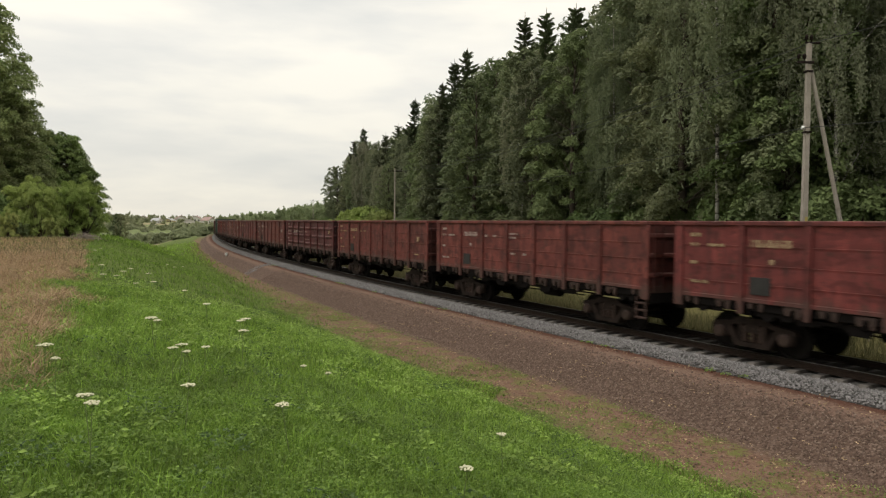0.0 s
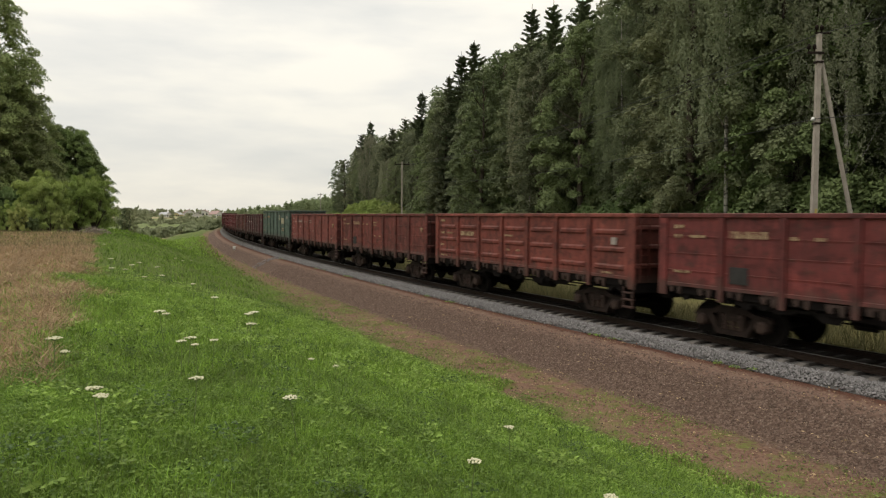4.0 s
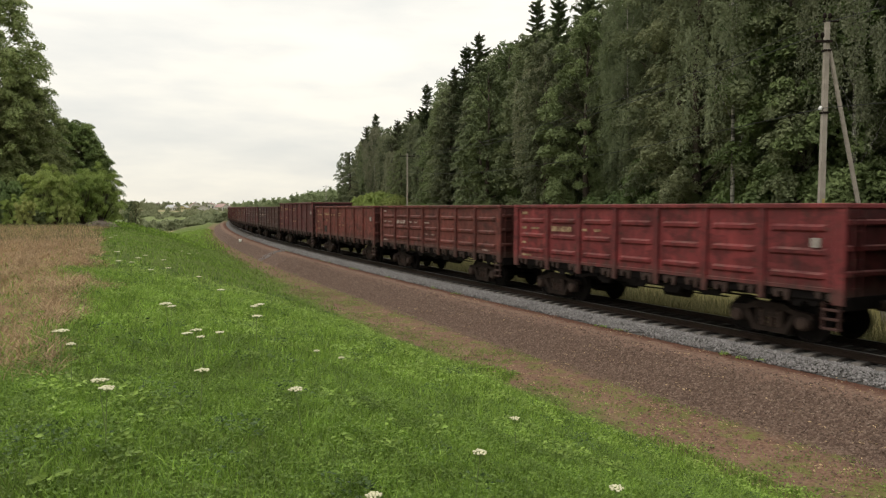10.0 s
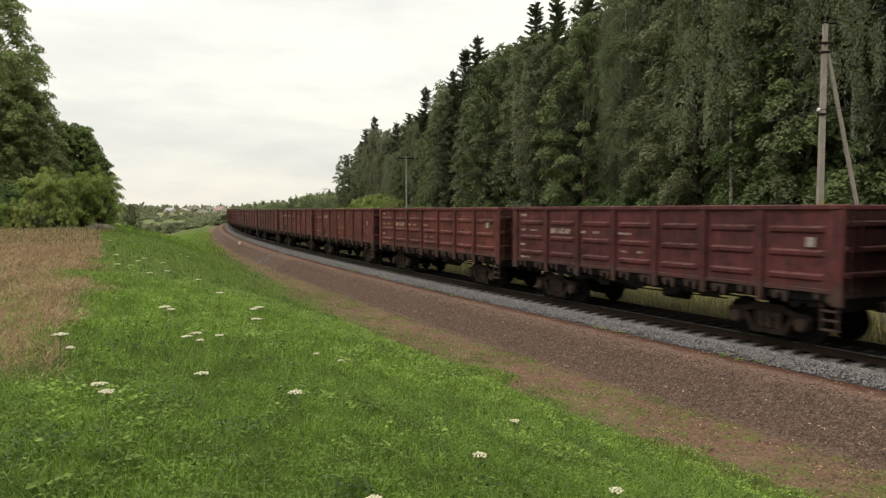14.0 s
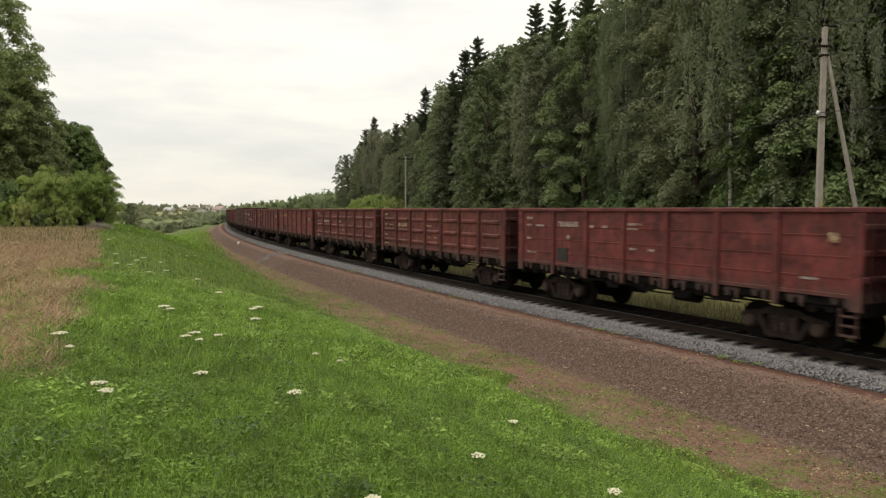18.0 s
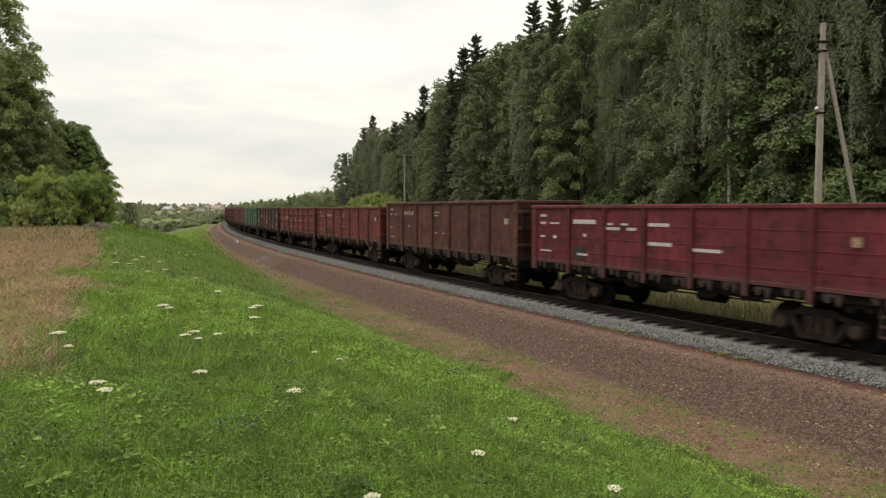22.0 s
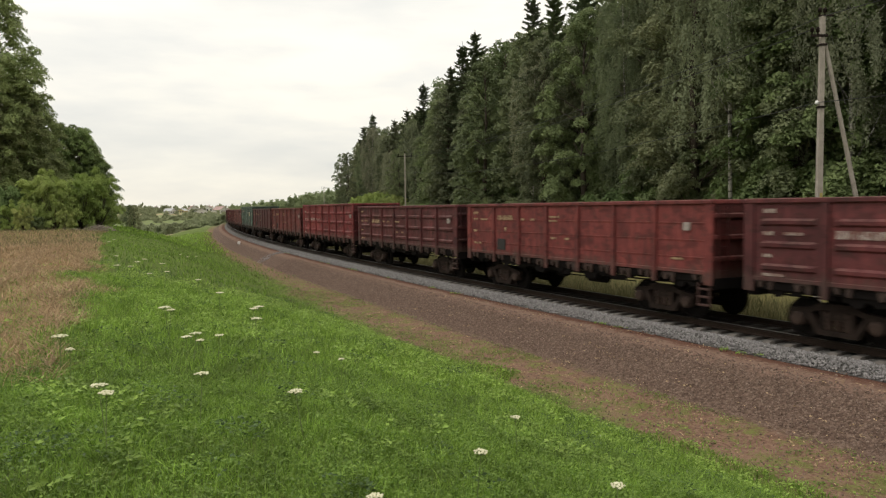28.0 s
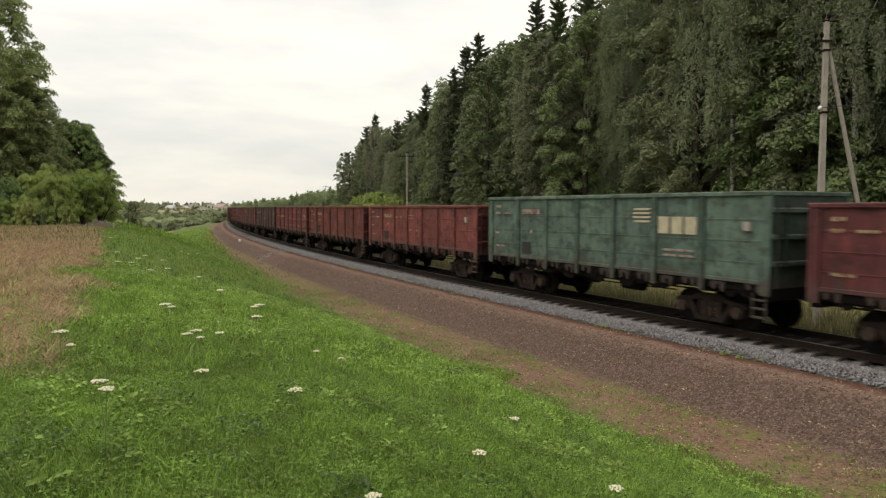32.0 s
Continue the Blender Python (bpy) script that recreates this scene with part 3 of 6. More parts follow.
POSTS = (-4.375, -2.625, -0.875, 0.875, 2.625, 4.375)
EDGES = (-6.475, *POSTS, 6.475)


def side_panel(x0, x1, side, style, top):
    """One pressed sheet between two posts: seams or stamped ribs, and a heavier band at its foot."""
    a, b, t = x0 + 0.20, x1 - 0.20, 0.11
    if x0 < -6.4:
        a = x0 + 0.44
    if x1 > 6.4:
        b = x1 - 0.44
    hgt = top - 1.4
    xs = [x0, a, a + t, b - t, b, x1]
    rows_ = [(1.345, 0.022, 0.022), (1.43, 0.022, 0.022), (1.44, 0.0, 0.0)]
    if style == "ribbed":
        for k in (0.2, 0.48, 0.76):
            z = 1.3 + hgt * k
            rows_ += [(z - 0.10, 0, 0), (z - 0.05, 0, 0.055), (z + 0.03, 0, 0.06), (z + 0.085, 0, 0)]
    elif style == "seamed":
        for k in (0.26, 0.5, 0.74):
            z = 1.3 + hgt * k
            rows_ += [(z - 0.07, 0.003, 0.003), (z - 0.012, 0.017, 0.016), (z - 0.006, 0.0, 0.0), (z + 0.012, 0, 0)]
    rows_.append((top - 0.1, 0, 0))
    n, v = len(xs), []
    for back in (0, 1):
        for z, edge, core in rows_:
            for i, x in enumerate(xs):
                v.append((x, side * (1.478 if back else 1.49 + (core if i in (2, 3) else edge)), z))
    m, f = len(rows_) * n, []
    for j in range(len(rows_) - 1):
        for i in range(n - 1):
            q = [j * n + i, j * n + i + 1, (j + 1) * n + i + 1, (j + 1) * n + i]
            f += [q[::side * -1], [k + m for k in q][::side]]
    rim = list(range(n)) + [j * n + n - 1 for j in range(1, len(rows_))] + list(range(m - 2, m - n - 1, -1)) + [j * n for j in range(len(rows_) - 2, 0, -1)]
    for i, k in enumerate(rim):
        nx = rim[(i + 1) % len(rim)]
        f.append([k + m, nx + m, nx, k][::-side])
    form = Form()
    form.add(v, f)
    return form


def wheelset_form():
    f = Form()
    f.lathe([(0.075, -1.02), (0.075, 1.02)], 8)
    for s in (-1, 1):
        f.lathe([(0.11, s * 0.70), (0.19, s * 0.72), (0.40, s * 0.735), (0.41, s * 0.715), (0.505, s * 0.718), (0.508, s * 0.745), (0.478, s * 0.765), (0.470, s * 0.845), (0.41, s * 0.85), (0.40, s * 0.80), (0.19, s * 0.80), (0.13, s * 0.87)], 18)
    return f


def side_frame_form(side):
    f = Form()
    y0, y1 = side * 0.95, side * 1.12
    f.prism([(-1.2, 0.60), (-1.13, 0.72), (-0.62, 0.78), (-0.4, 0.90), (0.4, 0.90), (0.62, 0.78), (1.13, 0.72), (1.2, 0.60), (0.72, 0.62), (0.40, 0.74), (-0.40, 0.74), (-0.72, 0.62)], min(y0, y1), max(y0, y1))
    f.prism([(-0.78, 0.64), (-0.62, 0.66), (-0.38, 0.28), (0.38, 0.28), (0.62, 0.66), (0.78, 0.64), (0.48, 0.16), (-0.48, 0.16)], min(y0, y1), max(y0, y1))
    for x in (-0.34, 0.34):
        f.box(x - 0.05, x + 0.05, min(y0, y1), max(y0, y1), 0.27, 0.76, 0.01)
    for x in (-0.925, 0.925):
        f.box(x - 0.19, x + 0.19, min(y0, y1) - 0.02, max(y0, y1) + 0.02, 0.34, 0.66, 0.05)
    return f


def axle_box_form(side):
    f = Form()
    f.lathe([(0.16, side * 1.10), (0.16, side * 1.20), (0.12, side * 1.23)], 14)
    return f


def spring_form(side):
    f = Form()
    for x in (-0.22, 0.0, 0.22):
        c = Matrix.Translation((x, side * 1.035, 0)) @ Matrix.Rotation(radians(90), 4, "X")
        ring = []
        for k in range(4):
            ring += [(0.07, 0.28 + k * 0.105), (0.1, 0.32 + k * 0.105)]
        f.lathe(ring + [(0.07, 0.70)], 8, c)
    return f


WHEELSET = wheelset_form().mesh("wheelset")
FRAMES = {k: side_frame_form(k).mesh("side_frame") for k in (-1, 1)}
BOXES = {k: axle_box_form(k).mesh("axle_box") for k in (-1, 1)}
SPRINGS = {k: spring_form(k).mesh("spring_nest", True) for k in (-1, 1)}


def build_bogie(car, x):
    bogie = part("bogie", Form().box(-0.22, 0.22, -1.12, 1.12, 0.52, 0.80, 0.03).box(-0.16, 0.16, -0.3, 0.3, 0.78, 1.0, 0.02), IRON, car, "grimy cast-iron two-axle bogie", loc=(x, 0, 0))
    for side in (-1, 1):
        part("side_frame", FRAMES[side], IRON, bogie)
        part("spring_nest", SPRINGS[side], RUSTED, bogie, "rusty coil springs")
        for ax in (-0.925, 0.925):
            part("axle_box", BOXES[side], RUSTED, bogie, loc=(ax, 0, 0.475))
    for ax in (-0.925, 0.925):
        part("wheelset", WHEELSET, WHEEL, bogie, "steel wheels on an axle", loc=(ax, 0, 0.475))
    return bogie


def build_wagon(style, top):
    """A four-axle open wagon; x runs ahead, the side with the markings is -y."""
    car = new("gondola_wagon")
    for side in (-1, 1):
        for k in range(7):
            part("side_panel", side_panel(EDGES[k], EDGES[k + 1], side, style, top), PAINT, car)
        for x in EDGES:
            f = Form()
            corner = abs(x) > 6
            if corner:
                inner = x - math.copysign(0.28, x)
                f.box(min(x, inner), max(x, inner), min(side * 1.48, side * 1.545), max(side * 1.48, side * 1.545), 1.07, top - 0.1, 0.012)
            else:
                w = 0.085
                f.prism([(x - w * 0.8, 1.04), (x + w * 0.8, 1.04), (x + w, 1.3), (x + w, top - 0.1), (x - w, top - 0.1), (x - w, 1.3)], min(side * 1.44, side * 1.56), max(side * 1.48, side * 1.56))
            part("corner_post" if corner else "side_post", f, PAINT, car)
        part("top_rail", Form().box(-6.475, 6.475, min(side * 1.43, side * 1.57), max(side * 1.43, side * 1.57), top - 0.12, top, 0.02), PAINT, car)
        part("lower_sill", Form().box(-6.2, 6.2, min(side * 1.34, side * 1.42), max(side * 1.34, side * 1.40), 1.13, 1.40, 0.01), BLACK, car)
        hatch = Form()
        y0, y1 = sorted((side * 1.40, side * 1.475))
        hatch.prism([(-0.24, 1.345), (-0.23, 1.25), (-0.17, 1.13), (-0.10, 1.15), (-0.07, 1.27), (0.05, 1.30), (0.09, 1.10), (0.15, 1.08), (0.20, 1.26), (0.22, 1.345)], y0, y1)
        hatch = hatch.mesh("hatch_bracket")
        for k in range(7) if side < 0 else ():
            mid, half = (EDGES[k] + EDGES[k + 1]) / 2, 0.46 - 0.05 * (k % 3)
            for j, x in enumerate((mid - half - 0.02, mid + half + 0.04)):
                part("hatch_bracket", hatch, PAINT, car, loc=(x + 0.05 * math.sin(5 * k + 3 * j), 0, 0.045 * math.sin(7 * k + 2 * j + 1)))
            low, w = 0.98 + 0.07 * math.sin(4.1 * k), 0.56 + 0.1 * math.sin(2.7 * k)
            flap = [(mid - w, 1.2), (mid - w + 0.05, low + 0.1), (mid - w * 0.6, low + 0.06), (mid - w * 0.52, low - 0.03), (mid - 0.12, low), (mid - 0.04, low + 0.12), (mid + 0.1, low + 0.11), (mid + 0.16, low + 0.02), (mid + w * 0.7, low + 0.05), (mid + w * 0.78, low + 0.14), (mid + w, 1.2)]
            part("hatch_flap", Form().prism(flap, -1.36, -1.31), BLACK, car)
    for end in (-1, 1):
        e = Form()
        x = end * 6.43
        e.box(min(x, x - end * 0.02), max(x, x - end * 0.02), -1.48, 1.48, 1.2, top - 0.1)
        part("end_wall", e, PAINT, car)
        part("end_top_rail", Form().box(min(end * 6.36, end * 6.475), max(end * 6.36, end * 6.475), -1.43, 1.43, top - 0.12, top - 0.002, 0.02), PAINT, car)
        for z in (0.28, 0.56, 0.84):
            zz = 1.2 + (top - 1.3) * z
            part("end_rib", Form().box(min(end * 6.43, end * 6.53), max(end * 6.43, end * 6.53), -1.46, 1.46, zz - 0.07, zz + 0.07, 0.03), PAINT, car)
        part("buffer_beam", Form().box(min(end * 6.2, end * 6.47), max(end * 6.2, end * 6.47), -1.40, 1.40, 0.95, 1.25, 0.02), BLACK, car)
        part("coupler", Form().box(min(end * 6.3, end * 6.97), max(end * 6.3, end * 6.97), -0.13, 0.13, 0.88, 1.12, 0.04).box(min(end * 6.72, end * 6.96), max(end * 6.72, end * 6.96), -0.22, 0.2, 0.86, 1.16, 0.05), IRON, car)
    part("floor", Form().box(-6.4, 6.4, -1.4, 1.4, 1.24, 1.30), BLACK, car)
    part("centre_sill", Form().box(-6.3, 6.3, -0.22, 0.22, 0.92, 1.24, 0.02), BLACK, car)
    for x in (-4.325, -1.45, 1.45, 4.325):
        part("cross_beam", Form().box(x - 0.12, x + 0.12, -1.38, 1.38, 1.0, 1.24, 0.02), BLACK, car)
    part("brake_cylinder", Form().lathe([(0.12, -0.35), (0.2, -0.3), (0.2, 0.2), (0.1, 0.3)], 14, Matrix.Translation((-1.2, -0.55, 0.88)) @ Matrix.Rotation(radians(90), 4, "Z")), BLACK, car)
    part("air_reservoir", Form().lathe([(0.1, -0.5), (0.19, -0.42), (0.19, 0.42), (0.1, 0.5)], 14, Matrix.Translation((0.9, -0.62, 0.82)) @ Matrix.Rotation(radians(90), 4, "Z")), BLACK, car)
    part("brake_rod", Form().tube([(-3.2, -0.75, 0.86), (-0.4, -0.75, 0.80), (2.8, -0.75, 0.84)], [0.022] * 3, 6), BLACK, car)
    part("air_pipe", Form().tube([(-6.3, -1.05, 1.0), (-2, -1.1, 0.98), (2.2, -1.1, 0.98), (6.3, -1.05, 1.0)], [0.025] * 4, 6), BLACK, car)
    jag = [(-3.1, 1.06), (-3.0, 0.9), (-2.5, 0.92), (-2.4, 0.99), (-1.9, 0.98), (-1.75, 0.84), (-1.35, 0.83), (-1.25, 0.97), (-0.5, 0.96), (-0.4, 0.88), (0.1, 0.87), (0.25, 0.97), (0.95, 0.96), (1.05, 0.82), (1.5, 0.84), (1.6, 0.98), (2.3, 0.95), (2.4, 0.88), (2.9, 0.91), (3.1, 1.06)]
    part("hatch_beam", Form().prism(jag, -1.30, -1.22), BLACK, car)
    step = Form()
    for x in (5.98, 6.36):
        step.box(x - 0.02, x + 0.02, -1.50, -1.46, 0.52, 1.12)
    for z in (0.50, 0.72, 0.93):
        step.box(5.96, 6.38, -1.52, -1.40, z, z + 0.045)
    part("corner_step", step, PAINT, car)
    rung = Form()
    for y in (-1.36, -1.02):
        rung.box(6.525, 6.56, y - 0.018, y + 0.018, 1.3, top - 0.15)
    for k in range(6):
        z = 1.45 + k * (top - 1.75) / 5
        rung.box(6.53, 6.555, -1.37, -1.01, z - 0.015, z + 0.015)
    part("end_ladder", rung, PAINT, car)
    for x in (-4.325, 4.325):
        build_bogie(car, x)
    return car


def marking(car, bars, mat=None):
    """Unreadable stencilled writing on the marked side: bars of (x, z, width, height)."""
    for x, z, w, h in bars:
        n = max(1, int(w / (h * 0.8)))
        f = Form()
        for k in range(n):
            a = x + w * k / n
            f.box(a, a + w / n * (0.66 if n > 1 else 1.0), -1.5205, -1.494, z - h / 2, z + h / 2)
        part("marking", f, mat or WHITE, car)


COLOURS = {
    "crimson": (0.169, 0.030, 0.033), "brown": (0.138, 0.038, 0.032), "red": (0.154, 0.036, 0.034), "dark": (0.072, 0.028, 0.027), "maroon": (0.095, 0.025, 0.027), "rose": (0.195, 0.057, 0.049),
    "orange": (0.180, 0.049, 0.038), "wine": (0.125, 0.018, 0.027), "umber": (0.098, 0.036, 0.028), "sage": (0.095, 0.150, 0.120), "green": (0.072, 0.172, 0.108)}
# style, colour, added height in steps of 0.3 m, from the wagon that has just passed to the last in sight
TRAIN = [("seamed", "brown", 0), ("seamed", "red", 0), ("seamed", "brown", 0), ("seamed", "brown", 0), ("ribbed", "maroon", 0), ("seamed", "brown", 0), ("seamed", "red", 0), ("ribbed", "orange", 0), ("seamed", "brown", 0), ("seamed", "rose", 0), ("seamed", "sage", 1),
         ("ribbed", "maroon", 0), ("seamed", "brown", 0), ("ribbed", "crimson", 0), ("ribbed", "crimson", 0), ("ribbed", "brown", 0), ("seamed", "brown", 0), ("plain", "maroon", 1), ("ribbed", "dark", 0), ("ribbed", "maroon", 0), ("ribbed", "brown", 0),
         ("seamed", "brown", 0), ("seamed", "brown", 0), ("seamed", "brown", 0), ("seamed", "red", 0), ("ribbed", "brown", 0), ("ribbed", "brown", 0), ("seamed", "red", 0), ("seamed", "red", 0), ("seamed", "wine", 0), ("plain", "umber", 0.7),
         ("seamed", "red", 0), ("ribbed", "red", 0), ("ribbed", "dark", 0), ("seamed", "green", 0), ("seamed", "orange", 0), ("ribbed", "maroon", 0), ("seamed", "red", 0), ("ribbed", "maroon", 0), ("ribbed", "crimson", 0.7), ("seamed", "red", 0),
         ("seamed", "maroon", 0), ("seamed", "sage", 1), ("seamed", "rose", 0), ("seamed", "brown", 0), ("ribbed", "red", 0), ("seamed", "dark", 0), ("seamed", "brown", 0), ("seamed", "red", 0), ("ribbed", "brown", 0), ("seamed", "brown", 0), ("ribbed", "maroon", 0),
         ("seamed", "brown", 0), ("seamed", "red", 0), ("ribbed", "brown", 0), ("seamed", "brown", 0), ("seamed", "maroon", 0)]
FIRST = -1
WHITEWASHED = 32   # the dark wagon with large white smears, ahead of the bright green one


def gone(t):
    """How far the train has run after t seconds."""
    return 17.165 * t + 0.00248 * t ** 2 + 0.000538 * t ** 3 - 8.75e-6 * t ** 4


def wagon_pose(n, t):
    s = 9.006 + n * PITCH - gone(t) + BODY / 2
    x0, y0, _ = on_line(s - 4.325, MID)
    x1, y1, _ = on_line(s + 4.325, MID)
    return pose(float(x0 + x1) / 2, float(y0 + y1) / 2, 0, 0, 0, math.degrees(math.atan2(y0 - y1, x0 - x1)))


def build_train():
    made, wagons = {}, []
    for k, (style, colour, tall) in enumerate(TRAIN):
        n = k + FIRST
        m = wagon_pose(n, 0)
        key = (style, tall)
        if key in made:
            car = copy_thing(made[key], m)
        else:
            car = made[key] = build_wagon(style, TOP + 0.30 * tall)
            car.matrix_basis = m
        wagons.append((n, colour, style, tall, car))
    rng = random.Random(11)
    for n, colour, style, tall, car in wagons:
        c = COLOURS[colour]
        k = rng.uniform(0.8, 0.98)
        for p in car.children:
            # some parts get darker paint: posts, ribs and end walls hold painted shade
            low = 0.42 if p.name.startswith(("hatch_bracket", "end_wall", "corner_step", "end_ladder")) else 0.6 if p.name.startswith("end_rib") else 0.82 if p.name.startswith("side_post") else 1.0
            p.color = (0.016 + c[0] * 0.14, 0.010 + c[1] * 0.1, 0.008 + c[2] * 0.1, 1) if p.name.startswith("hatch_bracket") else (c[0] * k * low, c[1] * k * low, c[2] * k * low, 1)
    words = {"crimson": "crimson", "brown": "brown", "red": "red-brown", "dark": "dark brown", "maroon": "dark maroon", "rose": "pinkish red", "orange": "orange-red", "wine": "wine-red", "umber": "umber brown", "sage": "grey-green", "green": "bright green"}
    shape = {"ribbed": "with stamped ribbed sides", "seamed": "with seamed flat sides", "plain": "with high smooth sides"}
    for n, colour, style, tall, car in wagons:
        tagged(car, "weathered %s steel open wagon %s" % (words[colour], shape[style]), "freight wagon", "wagons of the train")
        top = TOP + 0.30 * tall
        bars = [(-5.95, top - 0.36, 0.34, 0.10), (-5.95, top - 0.62, 0.30, 0.10), (-5.4, top - 0.62, 0.5, 0.07), (-4.12, top - 0.55, 1.12, 0.18), (-5.95, 1.75, 0.6, 0.07)]
        if rng.random() < 0.7:
            bars += [(-5.95, 2.25, 0.25, 0.08), (-3.6, 2.35, 0.10, 0.13)]
        if rng.random() < 0.7:
            bars += [(-2.45, top - 0.6, 0.22, 0.08), (-1.85, top - 0.6, 0.3, 0.08)]
        if rng.random() < 0.55:
            bars += [(-0.7, top - 0.5, 0.6, 0.07), (-0.7, top - 0.64, 0.45, 0.06), (-0.6, 2.1, 0.3, 0.07), (0.15, 2.1, 0.25, 0.07)]
        if rng.random() < 0.75:
            at, up = 5.62 + rng.uniform(-0.3, 0.25), top - rng.uniform(0.62, 0.9)
            part("paint_square", Form().box(at, at + 0.21, -1.5575, -1.494, up - 0.11, up + 0.11), FADED if rng.random() < 0.4 else PALE_SQUARE, car, "pale painted square")
        if rng.random() < 0.4:
            bars.append((5.0, 1.72, 0.5, 0.06))
        if colour == "wine":
            bars = [(x, z, w, h * 0.8) for x, z, w, h in bars if x < 5.2 and h < 0.2] + [(-5.2, 2.25, 0.14, 0.1), (-3.9, 1.72, 0.5, 0.07)]
            bars += [(-2.5, 2.6, 0.6, 0.09), (-1.6, 2.6, 0.4, 0.09), (-0.7, 2.75, 0.8, 0.1), (-0.7, 2.2, 0.9, 0.1), (0.9, 2.1, 1.0, 0.09)]
        if style == "ribbed":
            bars = [(x, 3.04 if z > top - 0.45 else 2.5 if z > 2.3 else 1.96 if z > 1.9 else 1.5, w, h) for x, z, w, h in bars]
        if n == WHITEWASHED:
            bars += [(-5.9, 2.0, 0.55, 0.22), (-5.9, 1.88, 0.4, 0.1), (-4.0, 2.5, 0.75, 0.24), (-0.75, 2.45, 0.5, 0.12), (-0.75, 1.98, 0.8, 0.28), (0.1, 1.98, 0.5, 0.12), (2.85, 1.5, 0.7, 0.13)]
        if colour == "sage":
            bars = [b for b in bars if b[0] < -2.5]
            for x in (2.78, 3.28, 3.78):
                part("logo_block", Form().box(x, x + 0.40, -1.5185, -1.494, 2.50, 2.98), CREAM, car)
            for k in range(4):
                z = 2.80 + 0.12 * k
                part("logo_stripe", Form().prism([(1.72 + 0.05 * abs(k - 1.5), z), (2.42, z), (2.47, z + 0.06), (1.72 + 0.05 * abs(k - 1.5), z + 0.06)], -1.5185, -1.494), CREAM, car)
            bars += [(3.0, 2.05, 1.1, 0.06), (3.0, 1.9, 1.1, 0.06)]
        if style == "seamed" and rng.random() < 0.8:
            part("stencil_square", Form().box(-4.12, -3.58, -1.5195, -1.494, 1.54, 1.97), SQUARE, car, "dark grey painted square")
        marking(car, bars, FRESH if colour == "wine" else WHITE if n == WHITEWASHED else FADED if rng.random() < 0.45 else None)
    return wagons


TRAIN_CARS = build_train()


# ---- poles ----
def build_pole(x, y, tall, crossarm):
    z = lift_at(x, y)
    pole = new("utility_pole")
    pole.location = (x, y, z - 0.05)
    f = Form()
    a, b = 0.095, 0.064
    f.add([(-a, -a, -0.5), (a, -a, -0.5), (a, a, -0.5), (-a, a, -0.5), (-b, -b, tall), (b, -b, tall), (b, b, tall), (-b, b, tall)], [(3, 2, 1, 0), (4, 5, 6, 7), (0, 1, 5, 4), (1, 2, 6, 5), (2, 3, 7, 6), (3, 0, 4, 7)])
    part("post", f, CONCRETE, pole)
    if crossarm:
        part("crossarm", Form().box(-0.85, 0.85, -0.05, 0.05, tall - 0.35, tall - 0.24, 0.01), IRON, pole)
        tips = [(-0.75, 0, tall - 0.24), (0.75, 0, tall - 0.24), (0, 0, tall)]
    else:
        part("crossarm", Form().box(-0.42, 0.12, -0.13, -0.09, tall - 0.66, tall - 0.58, 0.01), IRON, pole)
        part("top_bracket", Form().box(-0.13, 0.36, -0.04, 0.04, tall, tall + 0.05, 0.01), IRON, pole)
        tips = [(-0.38, -0.11, tall - 0.59), (-0.20, -0.11, tall - 0.59), (-0.09, 0, tall + 0.04), (0.07, 0, tall + 0.04)]
    for p in tips:
        part("insulator", Form().lathe([(0.02, 0), (0.02, 0.08), (0.06, 0.09), (0.05, 0.15), (0.065, 0.16), (0.03, 0.24)], 10, Matrix.Translation(p) @ Matrix.Rotation(radians(90), 4, "X")), IRON, pole, smooth=True)
    return pole


pole_a = build_pole(12.0, 22.5, 9.75, False)
tagged(pole_a, "grey concrete utility pole with a slanting brace", "utility pole", "poles along the line")
brace = Form()
brace.tube([(0.09, 0.0, 8.92), (1.35, 0.1, 3.6), (2.45, 0.15, -0.4)], [0.062, 0.075, 0.088], 8)
part("brace", brace, CONCRETE, pole_a)
for z in (8.86, 6.92):
    part("clamp", Form().box(-0.112, 0.112, -0.112, 0.112, z - 0.03, z + 0.03, 0.008), IRON, pole_a)
part("side_insulator", Form().lathe([(0.05, 0), (0.07, 0.05), (0.03, 0.12)], 10, Matrix.Translation((-0.15, -0.05, 7.0)) @ Matrix.Rotation(radians(90), 4, "X")), GLAZE, pole_a, "small white glazed insulator", smooth=True)
part("warning_plate", Form().box(-0.03, 0.05, -0.118, -0.106, 3.95, 4.2), plain("yellow_plate", (0.34, 0.27, 0.08), 0.7), pole_a, "small yellow plate")
for x, y in ((-4.35, 80.0), (-36.0, 212.0), (-88.0, 402.0)):
    tagged(build_pole(x, y, 9.6, True), "grey concrete utility pole with a crossarm", "utility pole", "poles along the line")


def wire(a, b, sag):
    a, b = Vector(a), Vector(b)
    pts = [a.lerp(b, k / 24) - Vector((0, 0, sag * 4 * (k / 24) * (1 - k / 24))) for k in range(25)]
    return Form().tube(pts, [0.012] * 25, 4)


za, zb = lift_at(12, 22.5) + 9.7, lift_at(-4.35, 80) + 9.5
